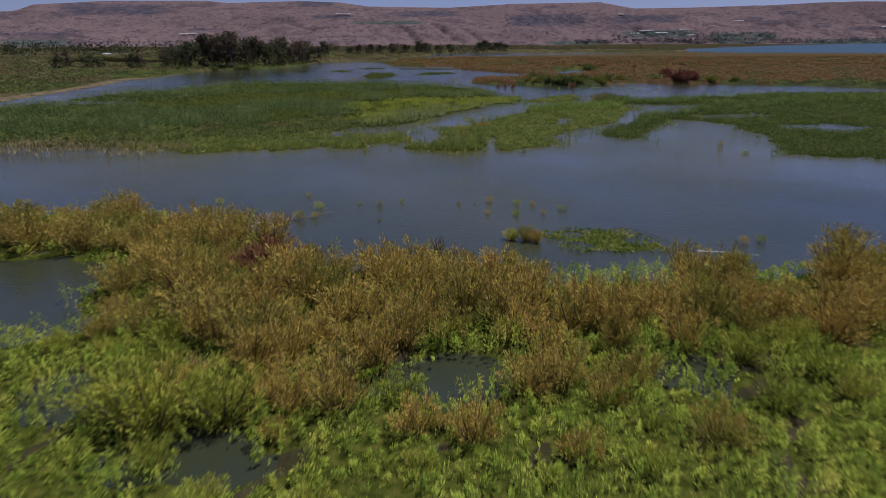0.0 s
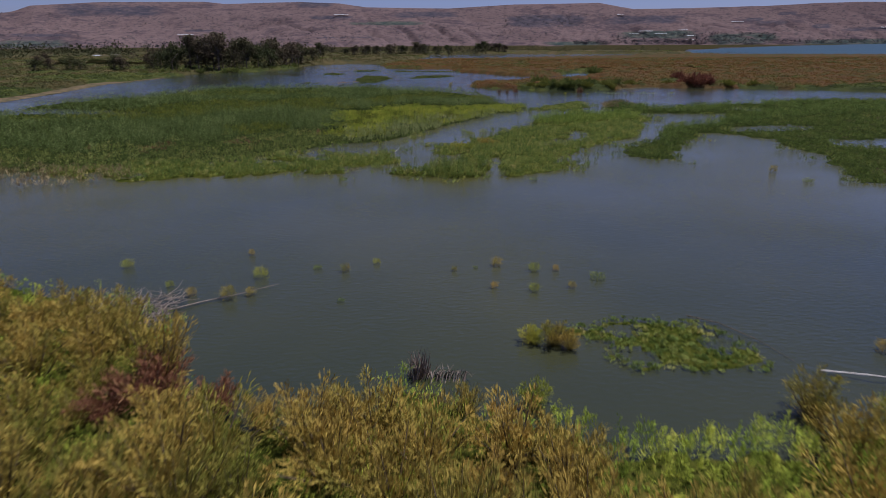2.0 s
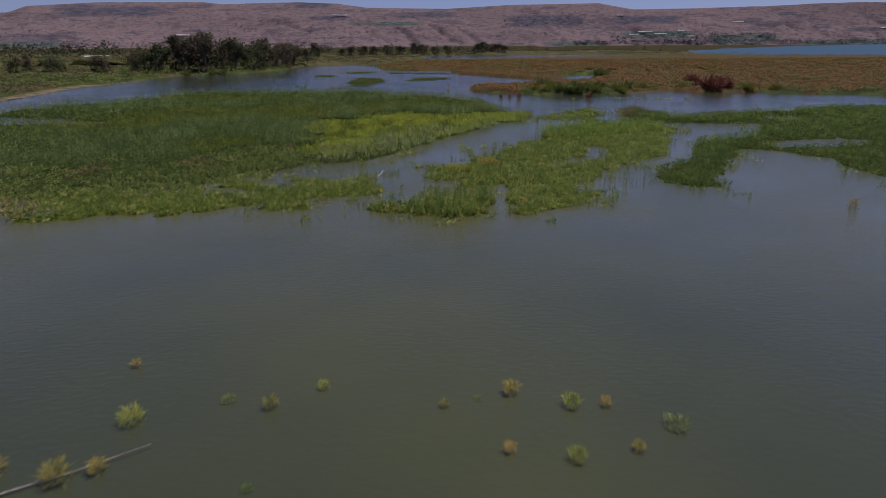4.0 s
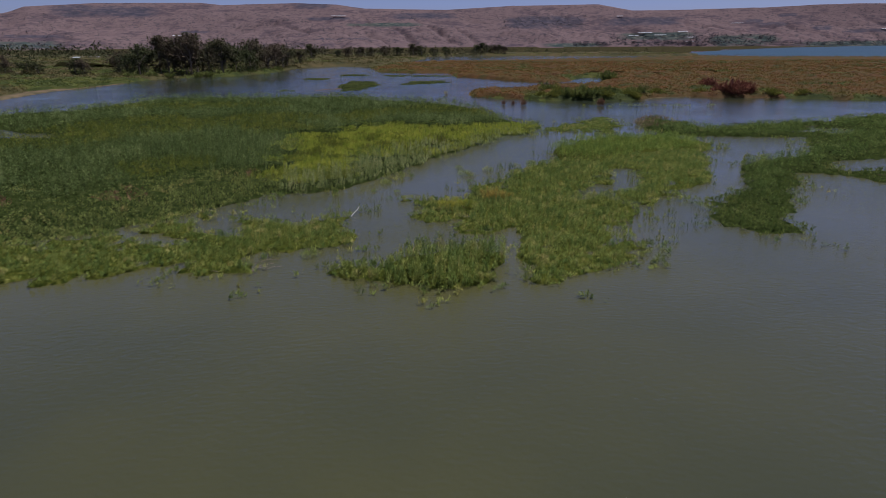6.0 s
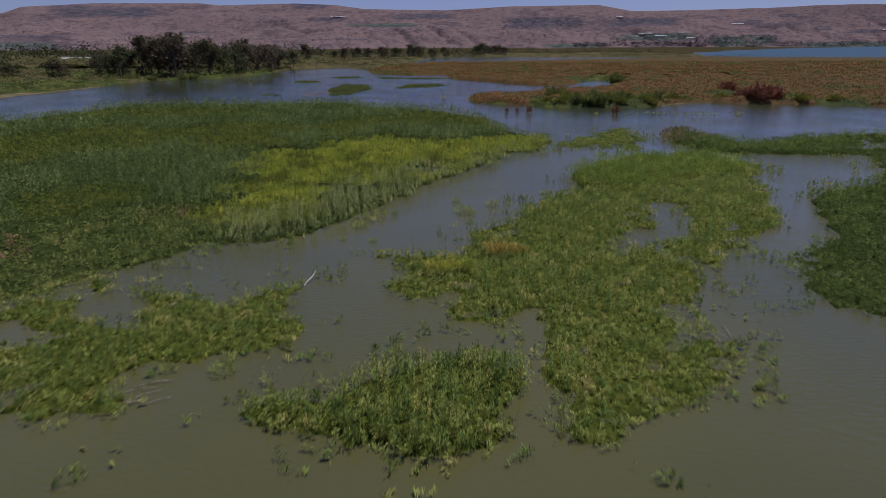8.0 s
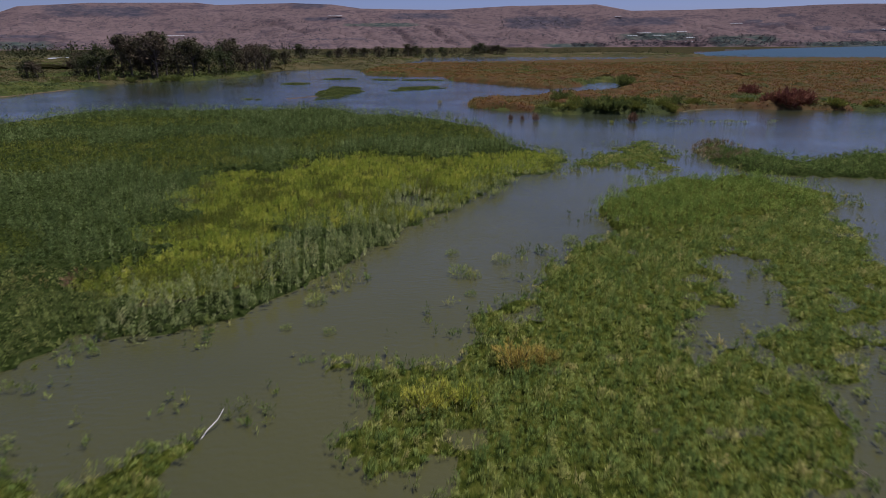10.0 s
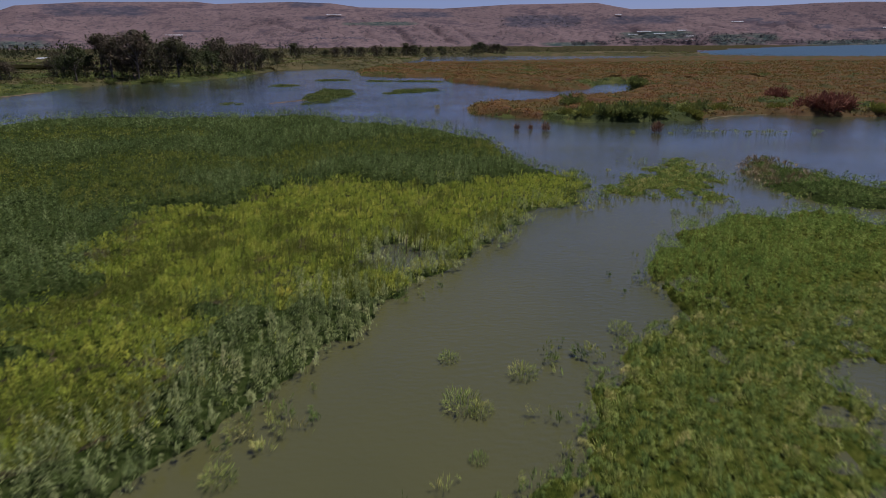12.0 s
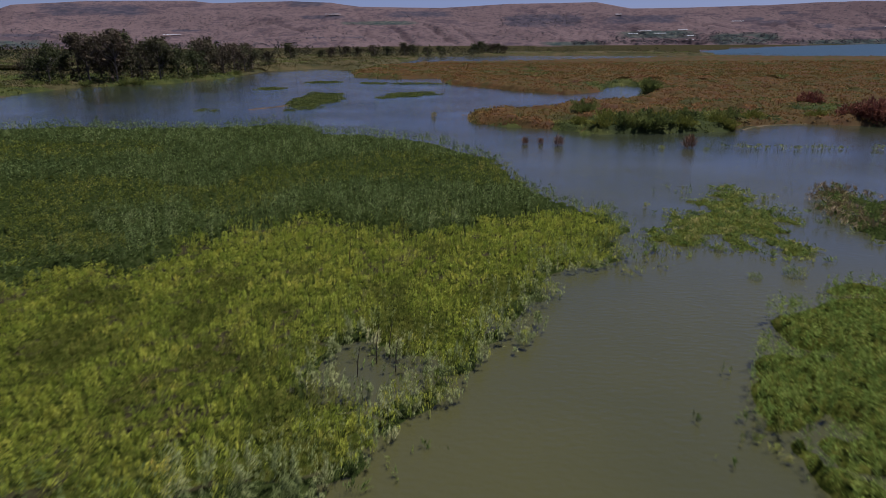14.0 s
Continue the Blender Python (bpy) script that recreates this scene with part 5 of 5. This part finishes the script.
def dead_stump():
    rng = np.random.default_rng(81)
    parts = []
    for k in range(60):
        a = rng.uniform(0, 6.283)
        b = (-0.5 + rng.normal(0, 0.22), 40.4 + rng.normal(0, 0.2), -0.1)
        e = (b[0] + math.cos(a) * rng.uniform(0.1, 0.6), b[1] + math.sin(a) * rng.uniform(0.1, 0.6), rng.uniform(0.5, 1.5))
        parts.append(tube([b, ((b[0] + e[0]) / 2 + 0.05, (b[1] + e[1]) / 2, e[2] * 0.55), e], [0.035, 0.025, 0.008], 4))
    for k in range(40):
        x = rng.uniform(-0.2, 1.7)
        parts.append(tube([(x, 40.3 - x * 0.15 + rng.normal(0, 0.2), -0.05), (x + 0.15, 40.3, 0.3), (x + rng.uniform(0, 0.5), 40.2 + rng.normal(0, 0.3), rng.uniform(0.2, 0.6))], [0.03, 0.022, 0.008], 4))
    v, q = join(parts)
    return tagged(mesh_object("dead_shrub", v, q, DEAD), "grey leafless dead shrub standing in shallow water", "dead shrub")


dead_stump()
v, q = tube([(-6.1, 100.4, -0.05), (-5.95, 100.75, 0.14), (-5.65, 101.2, 0.34), (-5.5, 101.6, 0.6)], [0.03, 0.03, 0.026, 0.014], 7)
tagged(mesh_object("bare_branch", v, q, PALE), "pale peeled bare branch leaning out of the water", "branch")

# brown reeds standing in the shallows before the bed
x, y = scatter((-72, 78, -30, 92), rng, 16.0)
d = inside([(-70, 82), (-60, 80), (-48, 79.5), (-38, 81), (-34, 83), (-40, 88), (-52, 90), (-70, 90)], x, y) + (vnoise(x, y, 2.5, 63) - 0.5) * 4
sel = (d > 0) & (vnoise(x, y, 1.2, 64) > 0.35)
stuff(stand("dry_reeds", x[sel], y[sel], -0.05, 0.9 + 0.7 * vnoise(x[sel], y[sel], 2.0, 65), rng, STRAW, 4, 0.5, 0.03, low=0.0, spread=0.18, droop=0.1), "sparse brown dry reeds in shallow water", "reeds")

# straw-coloured reeds at the tip of the broad island
x, y = scatter((37, 154, 52, 177), rng, 24.0)
sel = (inside([(39.5, 158), (39.5, 162), (43, 171.5), (47.5, 174), (49, 167), (46, 160)], x, y) > -0.3) & (vnoise(x, y, 1.6, 67) > 0.4)
stuff(stand("dry_reeds", x[sel], y[sel], 0.0, 0.7 + 0.4 * vnoise(x[sel], y[sel], 2.0, 68), rng, STRAW, 6, 0.45, 0.03, low=0.3, spread=0.35, droop=0.2), "straw-coloured dry reeds at the tip of a marsh island", "reeds")

# brown reed clumps off the far marsh
clump_kind = tuft("reed_clump", 90, 1.9, 0.9, RUST, 260, 0.07, 0.05)
tagged(clump_kind, "rusty-brown upright reed clump in open water", "reeds", "reed clumps off the far marsh")
clump_kind.matrix_basis = pose(23.5, 203, 0)
for x, y, s in ((42.5, 200, 1.25), (18.5, 204.5, 0.7), (21, 204.8, 0.6)):
    copy_thing(clump_kind, Matrix.Identity(4)).matrix_basis = pose(x, y, 0, 0, 0, x * 37) @ Matrix.Scale(s, 4)
x, y = scatter((46, 194, 70, 204), rng, 26.0)
sel = (np.abs(y - 199.5 + (x - 50) * 0.12) < 0.9) & (vnoise(x, y, 2.0, 66) > 0.35)
stuff(stand("reed_row", x[sel], y[sel], -0.05, 0.5 + 0.5 * rng.random(sel.sum()), rng, REED_GREY, 6, 0.3, 0.04, low=0.0, spread=0.3, droop=0.15), "thin grey-green row of reeds in open water", "reeds")

# rounded bushes on the shore of the far marsh
LIME = foliage("yellow_green_shrub_leaf", [(0.0, (0.060, 0.072, 0.014)), (0.5, (0.120, 0.122, 0.024)), (1.0, (0.175, 0.150, 0.036))], 3.0, 0.3, 0.6)
for leafage, seed, lab, where in ((FIELD_GREEN, 95, "rounded dark green bush on the far marsh shore", ((38, 217.5, 1.5), (41.8, 216.8, 1.6), (45.5, 218, 1.3), (51, 222.5, 1.5), (60, 226, 1.4), (71, 300, 1.8), (76, 316, 1.6), (36, 240, 1.5))),
                                  (LIME, 97, "rounded yellow-green bush on the far marsh shore", ((34.2, 218, 1.2), (48.5, 217.8, 1.2), (36.5, 221.5, 1.5), (43.5, 221, 1.5), (55.5, 220, 1.2), (31, 221.5, 1.0), (57, 218.5, 0.9), (66, 227.5, 1.1), (47, 223, 1.4), (80, 230, 1.0), (98, 223, 1.2), (106, 221.5, 1.1)))):
    far_bush = shrub("shore_bush", seed, 2.4, 2.3, leafage, 16, 150, 0.42, 2.6)
    tagged(far_bush, lab, "bush", "bushes on the far marsh shore")
    for n, (x, y, sc) in enumerate(where):
        (copy_thing(far_bush, Matrix.Identity(4)) if n else far_bush).matrix_basis = pose(x, y, 0, 0, 0, x * 53) @ Matrix.Scale(sc, 4)
far_red = shrub("shore_bush", 96, 2.8, 2.3, MAROON, 16, 150, 0.5, 2.2)
tagged(far_red, "dark red bush on the far marsh shore", "bush", "bushes on the far marsh shore")
far_red.matrix_basis = pose(88, 225, 0) @ Matrix.Scale(1.7, 4)
for x, y, s in ((92, 226.5, 1.5), (85, 227, 1.3), (92, 252, 1.4)):
    copy_thing(far_red, Matrix.Identity(4)).matrix_basis = pose(x, y, 0, 0, 0, x * 53) @ Matrix.Scale(s, 4)


def stem(points, r, label, mat=DEAD):
    v, q = tube(points, [r * (1 - 0.7 * k / (len(points) - 1)) for k in range(len(points))], 5)
    return tagged(mesh_object("dead_branch", v, q, mat), label, "dead branch")


stem([(-15.5, 47.4, 0.15), (-13.9, 48.8, 0.1), (-12.0, 49.9, 0.12), (-9.9, 51.3, 0.2)], 0.05, "long dead branch lying in shallow water")
stem([(14.6, 46.6, 0.1), (16.0, 45.6, 0.12), (17.2, 43.6, 0.1), (17.9, 41.6, 0.05)], 0.03, "long brown dead reed lying along floating plants", TWIG)
stem([(18.6, 40.6, 0.1), (20.5, 39.8, 0.3), (22.5, 39.4, 0.2)], 0.05, "pale dead branch lying at the water's edge", PALE)
for x, y, h in ((1.6, 137.8, 2.2), (2.6, 137.0, 1.9), (-1.5, 150.5, 2.3), (0.8, 136.6, 1.6), (2.2, 138.4, 2.0)):
    stem([(x, y, -0.1), (x + 0.05, y + 0.1, h * 0.5), (x + 0.2, y + 0.1, h)], 0.035, "thin bare dead stem standing among marsh plants", TWIG)

# fallen straw along the edges of the plant mats
for x, y, a, n in ((-13.5, 86.2, 0.4, 3), (-10.9, 86.8, 0.9, 4), (-11.6, 88.2, 0.6, 3), (18.0, 92.5, 1.9, 4), (18.8, 97.6, 2.2, 5)):
    straws = []
    for k in range(n):
        b, l = a + random.uniform(-0.5, 0.5), random.uniform(0.7, 1.8)
        px, py = x + random.uniform(-0.8, 0.8), y + random.uniform(-0.5, 0.5)
        straws.append(tube([(px, py, 0.03), (px + math.cos(b) * l * 0.5, py + math.sin(b) * l * 0.5, 0.16), (px + math.cos(b) * l, py + math.sin(b) * l, 0.1)], [0.015, 0.014, 0.009], 4))
    v, q = join(straws)
    tagged(mesh_object("fallen_reeds", v, q, DEAD), "pale fallen reed stalks lying at the edge of a plant mat", "dead reeds", "fallen reeds on the mats")

# two small olive shrubs on the ragged island
for x, y, k, s in ((7.2, 105.6, 0, 0.75), (8.6, 106.0, 1, 0.6), (3.0, 102.2, 4, 0.8), (4.6, 102.6, 4, 0.65)):
    copy_thing(kinds[k], Matrix.Identity(4)).matrix_basis = pose(x, y, 0, 0, 0, x * 91) @ Matrix.Diagonal((s, s, s * 0.75, 1))

# the sandy shore of the far bank
shore = [(-117, 160), (-119, 175), (-122, 205), (-127, 235), (-131, 256), (-129, 280), (-127, 300)]
v, q = [], []
for k, (x, y) in enumerate(shore):
    for j, off in enumerate((-0.3, 2.0, 6.0, 11.0)):
        v.append((x - off * (0.8 + 0.25 * math.sin(k * 2.1)), y + 0.4 * off, (0.02, 0.2, 0.28, 0.1)[j]))
        if k and j:
            a = 4 * k + j
            q.append((a, a - 1, a - 5, a - 4))
tagged(smooth(mesh_object("sandy_shore", v, q, SAND)), "dry sandy shore along the far bank", "shore", kind="structure")
# a mudflat off the reed bed, and the thin sandy edge of the far marsh
for name, line, wide, lab in (("mudflat", [(-41, 258), (-38.5, 261), (-35.5, 264.5), (-33, 270), (-30, 273)], 1.6, "low bare mudflat beside the reed bed"),
                              ("sandy_edge", [(59.5, 218.2), (63, 221.8), (67, 224.2), (71, 225.2), (76, 226.2), (80.5, 226.4)], 0.45, "thin pale sandy edge along the far marsh shore")):
    v, q = [], []
    for k, (x, y) in enumerate(line):
        w = wide * (0.35 if k in (0, len(line) - 1) else random.uniform(0.7, 1.3))
        for j, off in enumerate((-1.0, -0.4, 0.4, 1.0)):
            v.append((x + 0.5 * off * w, y - off * w, (-0.04, 0.1, 0.12, -0.04)[j]))
            if k and j:
                a = 4 * k + j
                q.append((a, a - 4, a - 5, a - 1))
    tagged(smooth(mesh_object(name, v, q, MUD if name == "mudflat" else SAND)), lab, "shore", kind="structure")
# a long pale greenhouse behind the trees
root = new("greenhouse")
for k in range(3):
    vv, qq = [], []
    for j in range(2):
        for i in range(7):
            a = math.pi * i / 6
            vv.append((-392 + 34 * j, 712 + 9 * k - 4 * math.cos(a), 3.6 * math.sin(a)))
            if j and i < 6:
                qq.append((i, i + 1, i + 8, i + 7))
    mesh_object("tunnel_roof", vv, qq, SHEET, root)
tagged(root, "long pale greenhouse tunnels on the plain behind the trees", "greenhouse", "greenhouses on the hills")
